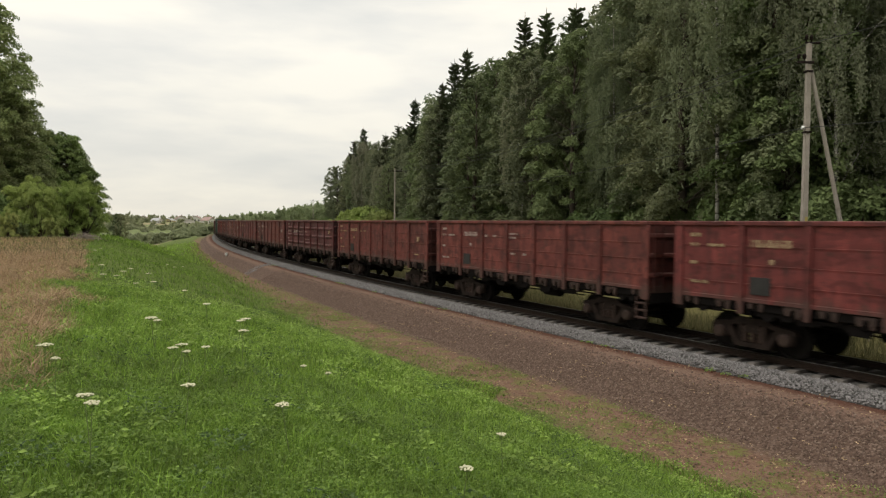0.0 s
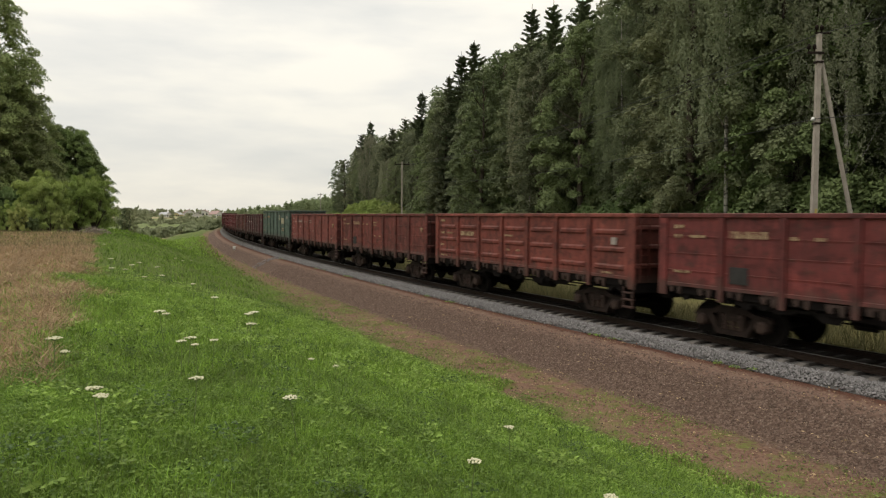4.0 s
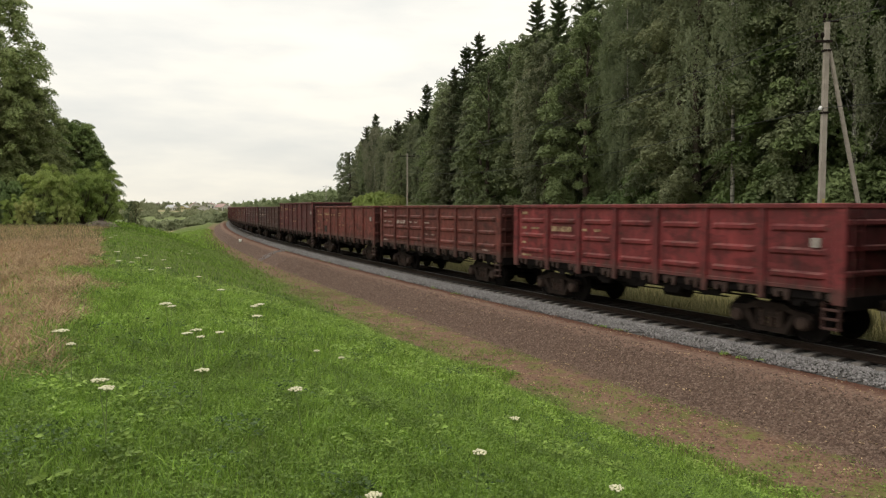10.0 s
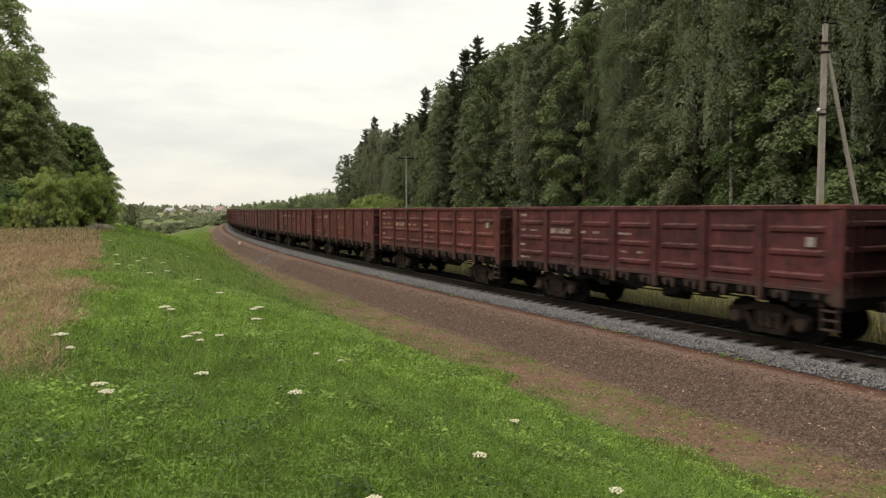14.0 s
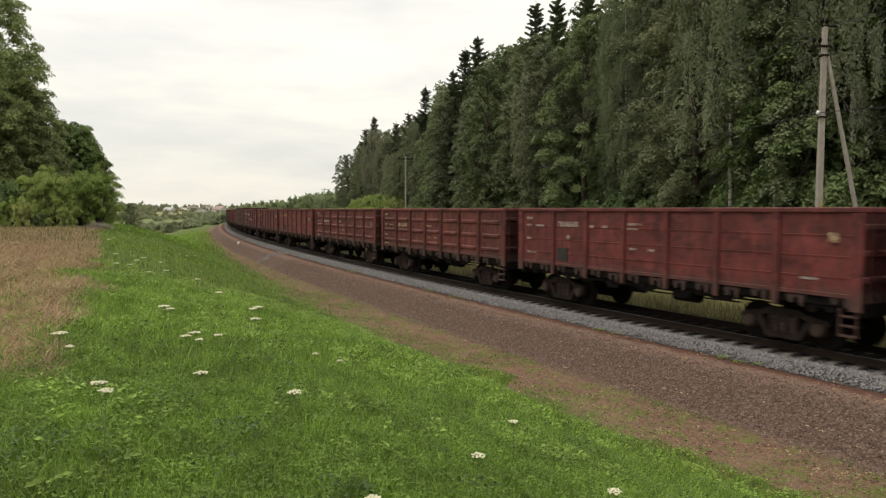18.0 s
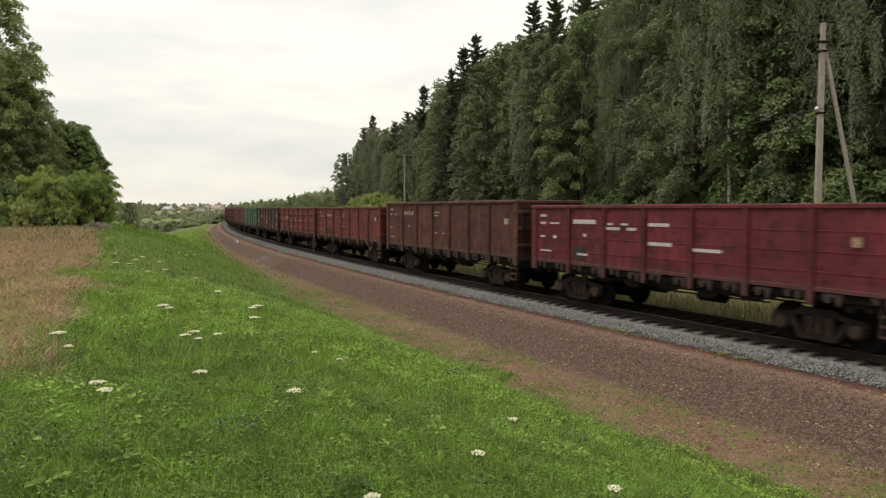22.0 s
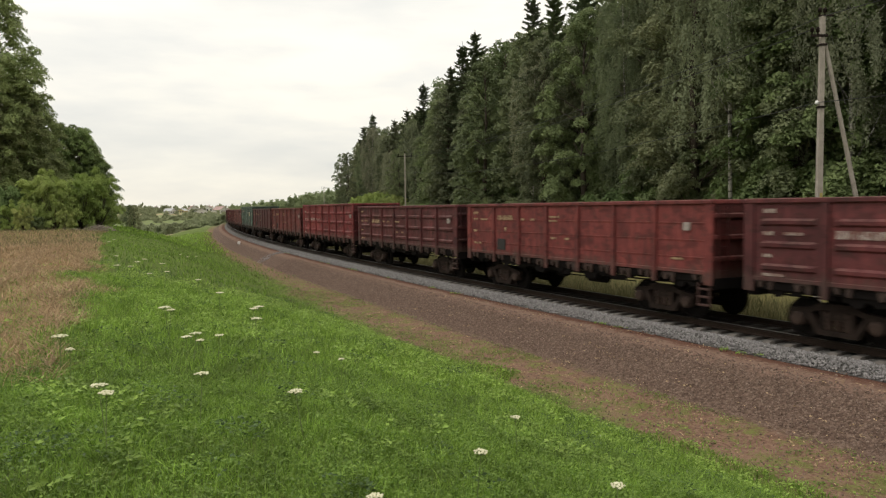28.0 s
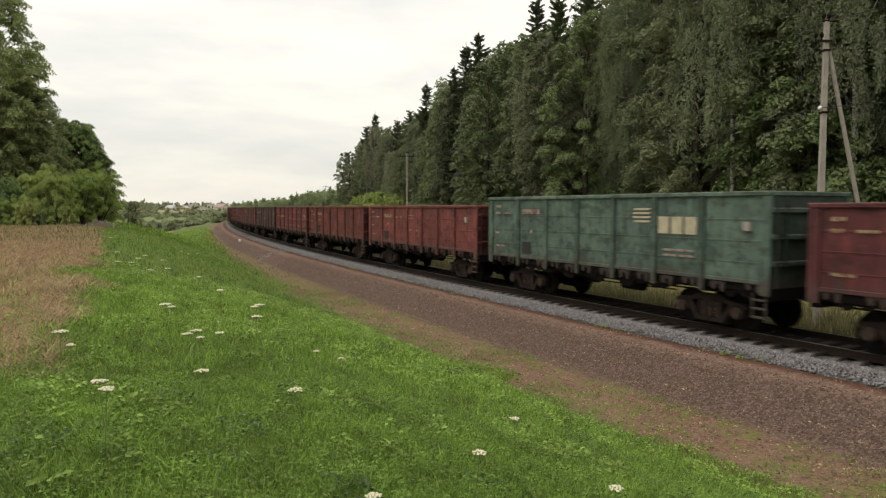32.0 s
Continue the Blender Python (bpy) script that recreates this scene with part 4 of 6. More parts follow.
for a, b, sag in (((12, 22.5, za), (-4.35, 80, zb), 0.9), ((11.7, 22.4, za - 0.4), (-5.05, 80, zb - 0.2), 1.0), ((11.85, 22.4, za - 2.7), (-4.35, 80, zb - 2.0), 0.9), ((12, 22.5, za), (28, -30, za + 1), 0.8), ((11.85, 22.4, za - 2.7), (28, -30, za - 3), 0.8)):
    tagged(part("overhead_wire", wire(a, b, sag), WIRE), "thin dark overhead wire strung between concrete poles", "wire", "wires of the line")

# a small white-headed post by the line
sx, sy, _ = on_line(87.0, 1.9)
marker = new("distance_marker")
marker.location = (float(sx), float(sy), float(lift(87.0, 1.9)))
part("stub", Form().box(-0.08, 0.08, -0.08, 0.08, -0.2, 0.3, 0.02), CONCRETE, marker)
part("white_cap", Form().box(-0.13, 0.13, -0.1, 0.1, 0.14, 0.44, 0.02), plain("fresh_white_paint", (0.75, 0.74, 0.72), 0.7), marker, "white painted head")
tagged(marker, "low stone trackside marker with a white painted head", "marker post")


# ---- trees ----
def leaf_mesh(name, centres, normals, length, width, rng, mat, droop=None):
    """Many small folded leaves or sprays: each a kite of two triangles round its centre."""
    n = len(centres)
    side = np.cross(normals, rng.normal(size=(n, 3)))
    side /= np.linalg.norm(side, axis=1, keepdims=True) + 1e-9
    if droop is not None:
        side = side * 0.45 + droop
        side /= np.linalg.norm(side, axis=1, keepdims=True) + 1e-9
    across = np.cross(side, normals)
    across /= np.linalg.norm(across, axis=1, keepdims=True) + 1e-9
    ln, wd = length * (0.6 + 0.8 * rng.random((n, 1))), width * (0.6 + 0.8 * rng.random((n, 1)))
    up = np.cross(across, side)
    v = np.stack([centres - side * ln, centres - across * wd + up * wd * 0.35, centres + side * ln, centres + across * wd + up * wd * 0.35], 1)
    me = quick_mesh(name, v.reshape(-1, 3), np.arange(4 * n), np.full(n, 4))
    me.materials.append(mat)
    return me


def crown_points(blobs, count, rng, shell=0.45):
    """Points in and on soft lumps of (x, y, z, rx, rz), denser towards the lumps' skins."""
    w = np.array([b[3] * b[3] for b in blobs])
    pick = rng.choice(len(blobs), count, p=w / w.sum())
    b = np.array(blobs)[pick]
    way = rng.normal(size=(count, 3))
    way /= np.linalg.norm(way, axis=1, keepdims=True)
    r = rng.random(count) ** shell
    r = r * (0.82 + 0.30 * np.sin(way[:, 0] * 5 + b[:, 0] * 3) * np.sin(way[:, 2] * 6 + b[:, 2] * 2) + 0.12 * rng.normal(size=count))
    off = way * r[:, None] * np.stack([b[:, 3], b[:, 3], b[:, 4]], 1)
    return b[:, :3] + off, way


def limb(f, rng, base, tip, r):
    base, tip = Vector(base), Vector(tip)
    bow = Vector((rng.uniform(-0.3, 0.3), rng.uniform(-0.3, 0.3), rng.uniform(-0.1, 0.5)))
    f.tube([base, base.lerp(tip, 0.5) + bow, tip], [r, r * 0.65, r * 0.2], 5)


def bough_leaves(boughs, count, rng):
    """Leaves on flat drooping boughs of (x, y, z, outward angle, length, breadth, depth): most on the lit skin above, some below it."""
    b = np.array(boughs)
    w = b[:, 4] * b[:, 5]
    b = b[rng.choice(len(b), count, p=w / w.sum())]
    a, d = rng.uniform(0, 2 * np.pi, count), np.sqrt(rng.random(count))
    d = d * (0.86 + 0.2 * np.sin(a * 3 + b[:, 2] * 5) + 0.1 * np.sin(a * 7 + b[:, 0] * 9))
    p, q = np.cos(a) * d, np.sin(a) * d
    under = rng.random(count) ** 2.2
    rise = b[:, 6] * ((1 - d ** 2) * (1 - 1.25 * under) - 0.18 * (p + 0.6)) + rng.normal(0, 0.07, count)
    co, si = np.cos(b[:, 3]), np.sin(b[:, 3])
    out, side = p * b[:, 4], q * b[:, 5]
    pts = np.stack([b[:, 0] + out * co - side * si, b[:, 1] + out * si + side * co, b[:, 2] + rise], 1)
    lean = np.stack([p * co - q * si, p * si + q * co], 1) * 0.9
    nor = np.concatenate([lean + 0.25 * np.stack([co, si], 1), np.full((count, 1), 0.75)], 1) + rng.normal(0, 0.42, (count, 3))
    return pts, nor / np.linalg.norm(nor, axis=1, keepdims=True), np.stack([co, si, np.full(count, -0.2)], 1)


def broad_tree(seed, tall, wide, leaves, mat, low=0.18, size=0.17, bark=None, airy=1.0, fine=1.0):
    """A leafy tree: tapered trunk, limbs, and a crown of separate leafy boughs with dark gaps between."""
    rng, rr = np.random.default_rng(seed), random.Random(seed)
    tree = new("tree")
    f = Form()
    bow = [(rr.uniform(-0.3, 0.3), rr.uniform(-0.3, 0.3)) for _ in range(4)]
    pts = [(0, 0, -0.3), (bow[0][0] * 0.3, bow[0][1] * 0.3, tall * 0.25), (bow[1][0], bow[1][1], tall * 0.55), (bow[2][0], bow[2][1], tall * 0.92)]
    r = tall * 0.010 + 0.03
    f.tube(pts, [r * 1.35, r, r * 0.6, r * 0.12], 8)
    boughs = []
    count = int((50 + tall * 4.2) * airy)
    lobes = [(rr.uniform(0, 6.28), rr.uniform(0.75, 1.15)) for _ in range(3)]
    for k in range(count):
        h = low + (0.985 - low) * (k + rr.random()) / count
        v = (h - low) / (1 - low)
        a = k * 2.4 + rr.uniform(-0.6, 0.6)
        lobe = 1 + 0.22 * sum(math.cos(a - p) * q for p, q in lobes) / 2
        reach = wide * lobe * (math.sin(math.pi * (0.14 + v * 0.80)) ** 0.7) * rr.uniform(0.5, 1.0)
        ln = wide * fine * rr.uniform(0.17, 0.36) * (1.05 - 0.4 * v)
        br = ln * rr.uniform(0.6, 0.95)
        c = (math.cos(a) * reach * 0.8, math.sin(a) * reach * 0.8, tall * h - 0.10 * reach)
        boughs.append((*c, a, ln, br, ln * rr.uniform(0.5, 0.85)))
        if k % 4 == 0:
            limb(f, rr, (0, 0, tall * max(0.1, h - 0.12)), (c[0] * 0.9, c[1] * 0.9, c[2] - 0.15), r * 0.26)
    part("trunk", f, bark or BARK, tree, smooth=True)
    p, nor, way = bough_leaves(boughs, leaves, rng)
    part("crown", leaf_mesh("crown", p, nor, size, size * 0.62, rng, mat, way * 0.3), None, tree)
    return tree


def spruce_tree(seed, tall, wide, sprays):
    """A spruce: whorls of drooping boughs that turn up at their tips, with a ragged outline and a thin leader."""
    rng, rr = np.random.default_rng(seed), random.Random(seed)
    tree = new("spruce_tree")
    f = Form()
    f.tube([(0, 0, -0.3), (0, 0, tall * 0.5), (0.05, 0, tall)], [tall * 0.011 + 0.04, tall * 0.007, 0.02], 7)
    pts, nors, dr = [], [], []
    z = tall * 0.12
    boughs = []
    while z < tall * 0.975:
        k = z / tall
        reach = wide * ((1 - k) ** 0.66 * 0.86 + 0.01) * rr.uniform(0.6, 1.15)
        turn_ = rr.uniform(0, 6.28)
        n = rr.choice((4, 5, 6))
        for j in range(n):
            boughs.append((z + rr.uniform(-0.15, 0.15), reach * rr.uniform(0.5, 1.2), turn_ + 6.283 * j / n + rr.uniform(-0.3, 0.3), k))
        z += (0.26 + 0.018 * (tall - z)) * rr.uniform(0.6, 1.4)
    length = sum(b[1] + 0.3 for b in boughs)
    for z, reach, a, k in boughs:
        n = max(8, int(sprays * (reach + 0.3) / length))
        t = rng.random(n) ** 0.6
        drop = reach * (-0.45 * t + 0.26 * t ** 3 + 0.5 * k * t)
        lat = rng.normal(0, 1, n) * 0.17 * reach * (1.15 - t)
        p = np.stack([np.cos(a) * reach * t - np.sin(a) * lat, np.sin(a) * reach * t + np.cos(a) * lat, z + drop - abs(lat) * 0.4 - 0.18 * rng.random(n) ** 2], 1)
        pts.append(p)
        nors.append(np.tile([(0.3 * math.cos(a), 0.3 * math.sin(a), 1.0)], (n, 1)) + rng.normal(0, 0.3, (n, 3)))
        dr.append(np.tile([(math.cos(a), math.sin(a), -0.45 + 0.7 * k)], (n, 1)))
        if reach > wide * 0.3:
            f.tube([(0, 0, z), (math.cos(a) * reach * 0.5, math.sin(a) * reach * 0.5, z - 0.17 * reach), (math.cos(a) * reach * 0.9, math.sin(a) * reach * 0.9, z - 0.20 * reach)], [0.035, 0.02, 0.008], 4)
    part("trunk", f, BARK, tree, smooth=True)
    p, nor, dr = np.concatenate(pts), np.concatenate(nors), np.concatenate(dr)
    nor /= np.linalg.norm(nor, axis=1, keepdims=True)
    part("crown", leaf_mesh("crown", p, nor, 0.20, 0.07, rng, NEEDLE, dr), None, tree)
    return tree


def birch_tree(seed, tall, wide, leaves, size=0.13):
    """A birch: pale slender trunk, rising limbs, bundles of leafy strands hanging in curtains."""
    rng, rr = np.random.default_rng(seed), random.Random(seed)
    tree = new("birch_tree")
    f = Form()
    lean = (rr.uniform(-0.5, 0.5), rr.uniform(-0.5, 0.5))
    f.tube([(0, 0, -0.3), (lean[0] * 0.4, lean[1] * 0.4, tall * 0.4), (lean[0], lean[1], tall * 0.75), (lean[0] * 1.2, lean[1] * 1.2, tall * 0.98)], [0.095, 0.075, 0.045, 0.012], 8)
    pts = []
    bundles, strands = 60, 11
    for k in range(bundles):
        h = 0.36 + 0.64 * ((k + rr.random()) / bundles) ** 0.85
        a = k * 2.4 + rr.uniform(-0.5, 0.5)
        reach = wide * (0.3 + 0.7 * math.sin(math.pi * min(1.0, (1.05 - h) * 1.3))) * rr.uniform(0.45, 1.0)
        tip = Vector((lean[0] * h + math.cos(a) * reach, lean[1] * h + math.sin(a) * reach, tall * h))
        if k % 3 == 0:
            limb(f, rr, (lean[0] * h * 0.8, lean[1] * h * 0.8, tall * (h - 0.13)), tip, 0.032)
        for j in range(strands):
            drop = tall * rr.uniform(0.05, 0.16) * (1.0 if h < 0.9 else 0.6)
            bx, by = tip.x + rr.gauss(0, 0.30), tip.y + rr.gauss(0, 0.30)
            n = leaves // (bundles * strands)
            t = rng.random(n)
            sway = 0.3 * t ** 1.5
            pts.append(np.stack([bx + rng.normal(0, 0.075, n) + sway * np.cos(a), by + rng.normal(0, 0.075, n) + sway * np.sin(a), tip.z + rr.uniform(-0.2, 0.25) - drop * t - 0.15 * t * t], 1))
    part("trunk", f, BIRCH, tree, "pale birch bark with dark marks", smooth=True)
    p = np.concatenate(pts)
    nor = np.concatenate([p[:, :2] - np.array(lean) * 0.8, np.full((len(p), 1), 0.6)], 1)
    nor = nor / np.linalg.norm(nor, axis=1, keepdims=True) + rng.normal(0, 0.45, p.shape)
    nor /= np.linalg.norm(nor, axis=1, keepdims=True)
    part("crown", leaf_mesh("crown", p, nor, size, size * 0.54, rng, LEAF_BIRCH, np.tile([(0, 0, -0.8)], (len(p), 1)) + rng.normal(0, 0.4, p.shape)), None, tree)
    return tree


def bush(seed, tall, wide, leaves, mat, size=0.13):
    rng, rr = np.random.default_rng(seed), random.Random(seed)
    shrub = new("bush")
    f, boughs = Form(), []
    for k in range(70):
        a, reach = k * 2.4 + rr.uniform(-0.5, 0.5), wide * rr.random() ** 0.6 * 0.8
        h = tall * (0.10 + 0.86 * (k + rr.random()) / 70) * (1 - 0.25 * reach / wide)
        ln = wide * rr.uniform(0.12, 0.26)
        boughs.append((math.cos(a) * reach, math.sin(a) * reach, h, a, ln, ln * 0.8, min(ln * 0.8, h)))
        if k % 2 == 0:
            f.tube([(0, 0, -0.1), (math.cos(a) * reach * 0.5, math.sin(a) * reach * 0.5, h * 0.6), (math.cos(a) * reach, math.sin(a) * reach, h)], [0.04, 0.025, 0.008], 4)
    part("stem", f, BARK, shrub, smooth=True)
    p, nor, _ = bough_leaves(boughs, leaves, rng)
    p[:, 2] = np.maximum(p[:, 2], 0.03 + 0.1 * rng.random(len(p)))
    part("crown", leaf_mesh("crown", p, nor, size, size * 0.6, rng, mat), None, shrub)
    return shrub


LABELS = {
    "tree": ("leafy green deciduous tree at the forest edge", "tree", "trees of the forest"),
    "spruce_tree": ("tall dark green spruce with drooping boughs in the forest", "spruce", "trees of the forest"),
    "birch_tree": ("slender birch with pale trunk and hanging foliage", "birch", "trees of the forest"),
    "bush": ("bushy green undergrowth below the forest trees", "bush", "shrubs of the forest edge")}


STRETCH = random.Random(2)


def put(proto, x, y, scale, turn, used, tilt=0.0, z=None, vary=0.07):
    """Sets the first of a kind itself, and copies after that."""
    m = pose(x, y, (lift_at(x, y) if z is None else z) - 0.05, tilt, 0, turn) @ Matrix.Diagonal((scale, scale, scale * (1 + STRETCH.uniform(-vary, vary)), 1))
    if proto.name in used:
        return copy_thing(proto, m @ Matrix.Diagonal((1 / proto.scale[0], 1 / proto.scale[1], 1 / proto.scale[2], 1)))
    used.add(proto.name)
    proto.matrix_basis = m
    tagged(proto, *LABELS[proto.name.split(".")[0]])
    return proto


USED = set()
BROAD = [broad_tree(21, 17, 3.4, 17000, LEAF, 0.08, 0.125), broad_tree(22, 19, 4.0, 19000, LEAF, 0.10, 0.125), broad_tree(23, 15, 3.0, 14000, LEAF, 0.06, 0.12), broad_tree(24, 21, 3.4, 19000, LEAF_BIRCH, 0.10, 0.11)]
NEAR = [broad_tree(27, 17, 3.3, 36000, LEAF, 0.10, 0.085), broad_tree(28, 19, 3.8, 42000, LEAF, 0.12, 0.085), broad_tree(29, 15, 3.0, 32000, LEAF, 0.06, 0.085)]
HAZEL = [broad_tree(30, 13, 3.2, 34000, LEAF_HAZEL, 0.05, 0.09)]
BACK = [broad_tree(25, 18, 4.2, 6500, LEAF, 0.2, 0.19), broad_tree(26, 20, 4.4, 7000, LEAF, 0.22, 0.19)]
SPRUCE = [spruce_tree(31, 22, 5.2, 24000), spruce_tree(32, 25, 5.8, 26000)]
BIRCHES = [birch_tree(41, 19, 2.6, 16000, 0.10), birch_tree(42, 22, 3.0, 17000, 0.10)]
NEAR_BIRCHES = [birch_tree(43, 22, 3.2, 46000, 0.062)]
BUSHES = [bush(51, 3.4, 2.2, 9000, LEAF_HAZEL, 0.08), bush(52, 2.4, 1.8, 6500, LEAF_PALE, 0.08)]


def forest_edge(y):
    return 26.0 - 0.28 * y


SKYLINE = ((-0.16, 0.055), (-0.144, 0.079), (-0.1265, 0.099), (-0.1, 0.118), (-0.069, 0.11), (-0.04, 0.133), (-0.024, 0.15), (0.0, 0.169), (0.024, 0.19), (0.0475, 0.201), (0.066, 0.215), (0.084, 0.237), (0.12, 0.265), (0.156, 0.294), (0.18, 0.268), (0.204, 0.3), (0.24, 0.34), (0.28, 0.4), (0.4, 0.52), (0.7, 0.68))


def crest(x, y):
    """How high trees stand at a place, by the forest's stepped skyline."""
    k = np.interp(x / y, [q[0] for q in SKYLINE], [q[1] for q in SKYLINE])
    return min(29.0, float(k) * y + EYE - lift_at(x, y))


HEIGHTS = {}


def grow(proto, x, y, share, turn):
    return put(proto, x, y, max(0.35, crest(x, y) * share / HEIGHTS[proto.name]), turn, USED)


def plant_forest():
    rr = random.Random(5)
    for group, tall in ((BROAD, (17, 19, 15, 21)), (NEAR, (17, 19, 15)), (NEAR_BIRCHES, (22,)), (HAZEL, (13,)), (BACK, (18, 20)), (SPRUCE, (22, 25)), (BIRCHES, (19, 22))):
        for proto, h in zip(group, tall):
            HEIGHTS[proto.name] = h
    # the edge: mixed broad trees and birches
    y = 13.0
    while y < 199:
        x = forest_edge(y) + rr.uniform(-1.2, 1.8)
        kind = rr.random()
        proto = (rr.choice(NEAR if y < 62 else BROAD) if kind < 0.66 else rr.choice(NEAR_BIRCHES if y < 62 else BIRCHES))
        grow(proto, x, y, rr.uniform(0.76, 1.0), rr.uniform(0, 360))
        y += rr.uniform(2.8, 4.6) * (1 + y / 200)
    for row, gap, share in ((4.5, 3.4, 0.0), (9.5, 4.2, 0.0), (15.0, 5.0, 0.05)):
        y = 13.0
        while y < 198:
            x = forest_edge(y) + row + rr.uniform(-1.4, 1.4)
            spruce = rr.random() < share and y < 150
            proto = rr.choice(SPRUCE) if spruce else rr.choice(BACK if row > 5 else NEAR if y < 50 else BROAD)
            grow(proto, x, y, rr.uniform(1.05, 1.12) if spruce else rr.uniform(0.84, 1.0), rr.uniform(0, 360))
            y += rr.uniform(0.75, 1.25) * gap * (1 + y / 220)
    # single spruces that stand up over the wood, each with the slope of the sight line to its top, and the birch with the bare pale trunk
    for k, rise, deep in ((-0.112, 0.118, 1), (-0.099, 0.137, 1), (-0.068, 0.128, 2), (-0.050, 0.142, 3), (-0.027, 0.180, 3), (0.012, 0.202, 1), (0.029, 0.234, 2), (0.046, 0.250, 3), (0.06, 0.205, 3), (0.127, 0.301, 4), (0.157, 0.308, 3), (0.200, 0.315, 6), (0.31, 0.43, 4), (0.37, 0.44, 5)):
        y = (26.0 + deep) / (k + 0.28)
        proto = SPRUCE[int(abs(k) * 1000) % 2]
        put(proto, k * y, y, (rise * y + EYE - lift_at(k * y, y)) / HEIGHTS[proto.name], rr.uniform(0, 360), USED, vary=0.0)
    grow(HAZEL[0], 0.492 * 32.5, 32.5, 0.86, 20)
    grow(HAZEL[0], 0.545 * 31.0, 31.0, 0.62, 200)
    grow(HAZEL[0], 0.28 * 45.0, 45.0, 0.34, 110)
    grow(HAZEL[0], 0.35 * 40.0, 40.0, 0.30, 290)
    grow(NEAR_BIRCHES[0], 0.41 * 33.5, 33.5, 1.2, 40)
    grow(NEAR_BIRCHES[0], 0.60 * 32.0, 32.0, 0.95, 140)
    y = 15.0
    while y < 200:
        put(rr.choice(BUSHES), forest_edge(y) - rr.uniform(0.3, 2.2), y, rr.uniform(0.9, 1.5), rr.uniform(0, 360), USED)
        y += rr.uniform(1.5, 2.8) * (1 + y / 110)
    y = 13.0
    while y < 70:
        put(BUSHES[0], forest_edge(y) + rr.uniform(2, 6), y, rr.uniform(1.1, 1.9), rr.uniform(0, 360), USED)
        y += rr.uniform(1.2, 2.2)
    # pale scrub between the line and the wood, further on
    for _ in range(26):
        y = rr.uniform(95, 190)
        put(BUSHES[1], forest_edge(y) - rr.uniform(3, 9), y, rr.uniform(0.9, 1.6), rr.uniform(0, 360), USED)

    for k, y, tall in ((-0.115, 132, 4.6), (-0.107, 130, 5.6), (-0.100, 128, 6.2), (-0.092, 126, 5.8), (-0.085, 123, 6.4), (-0.077, 119, 5.6), (-0.070, 117, 5.0), (-0.062, 114, 4.2)):
        put(BUSHES[1], k * y, y, tall / 2.4, rr.uniform(0, 360), USED)


plant_forest()
for proto in BROAD + NEAR + HAZEL + BACK + SPRUCE + BIRCHES + NEAR_BIRCHES + BUSHES:
    if proto.name not in USED:
        for ob in (*proto.children_recursive, proto):
            bpy.data.objects.remove(ob)


def deep_wood():
    """The inside of the wood, where single trees can't be told apart."""
    rng = np.random.default_rng(15)
    n = 70000
    y = 12 + 193 * rng.random(n) ** 1.4
    x = 26.0 - 0.28 * y + rng.uniform(12, 22, n)
    k = np.interp(x / y, [q[0] for q in SKYLINE], [q[1] for q in SKYLINE])
    z = rng.uniform(-0.5, 1, n) ** 1.0 * np.minimum(24, k * y + 2) * 0.86
    z = np.abs(z)
    nor = rng.normal(size=(n, 3)) + (-0.6, -0.2, 0.5)
    nor /= np.linalg.norm(nor, axis=1, keepdims=True)
    me = leaf_mesh("deep_wood", np.stack([x, y, z], 1), nor, 0.34, 0.22, rng, LEAF)
    return tagged(new("deep_wood", me), "dense dark foliage deep inside the forest", kind="stuff")


deep_wood()


def plant_left():
    rr = random.Random(8)
    big = [broad_tree(61, 21, 6.0, 80000, LEAF_OAK, 0.05, 0.11, None, 2.4, 0.66), broad_tree(62, 13, 4.4, 52000, LEAF_OAK, 0.04, 0.10, None, 2.6, 0.7)]
    shrub = bush(63, 5.4, 2.3, 30000, LEAF_PALE, 0.055)
    tagged(shrub, "pale green leafy shrub in front of tall trees", "bush", "shrubs of the meadow edge")
    for proto, x, y, s in ((big[0], -42.0, 66, 1.06), (big[0], -40.2, 66.5, 0.72), (big[0], -48, 76, 0.95), (big[0], -43.2, 74, 0.72), (big[0], -52, 62, 1.05), (big[0], -58, 80, 1.0), (big[1], -45.4, 84.5, 0.98), (big[1], -44.3, 86, 0.88), (big[1], -46.8, 91, 0.86), (big[1], -44.6, 90, 0.60), (big[1], -48, 80, 0.9), (big[1], -43.2, 84, 0.90), (big[1], -41.9, 84.5, 0.74)):
        t = put(proto, x, y, s, rr.uniform(0, 360), USED, z=1.2)
        tagged(t, "broad dark green oak tree at the meadow's edge", "tree", "trees of the meadow edge")
    for x, y, s in ((-34.2, 60, 1.00), (-32.5, 58.5, 0.94), (-31.8, 61.5, 0.97), (-31.0, 63, 1.0), (-35.0, 57, 0.5), (-32.9, 55, 0.42), (-30.5, 56.5, 0.38)):
        b = put(shrub, x, y, s, rr.uniform(0, 360), USED)
        tagged(b, "pale green leafy shrub in front of tall trees", "bush", "shrubs of the meadow edge")


plant_left()
for x, y, k in ((-40.5, 58, 1.0), (-43, 60, 1.2), (-37.5, 57, 0.7), (-46, 59, 1.3), (-39, 62, 1.2), (-33, 56.5, 0.45)):
    tagged(put(BUSHES[0], x, y, k, 31 * x, USED), "dark leafy undergrowth below the oaks", "bush", "shrubs of the meadow edge")
for x, y, top in ((-45.4, 103, 4.2), (-46.4, 104, 4.0), (-47.6, 106, 4.6)):
    tagged(put(BROAD[2], x, y, (top - lift_at(x, y)) / 15, 50 * x, USED), "small dark green tree in the dip behind the meadow", "tree", "shrubs of the meadow edge")


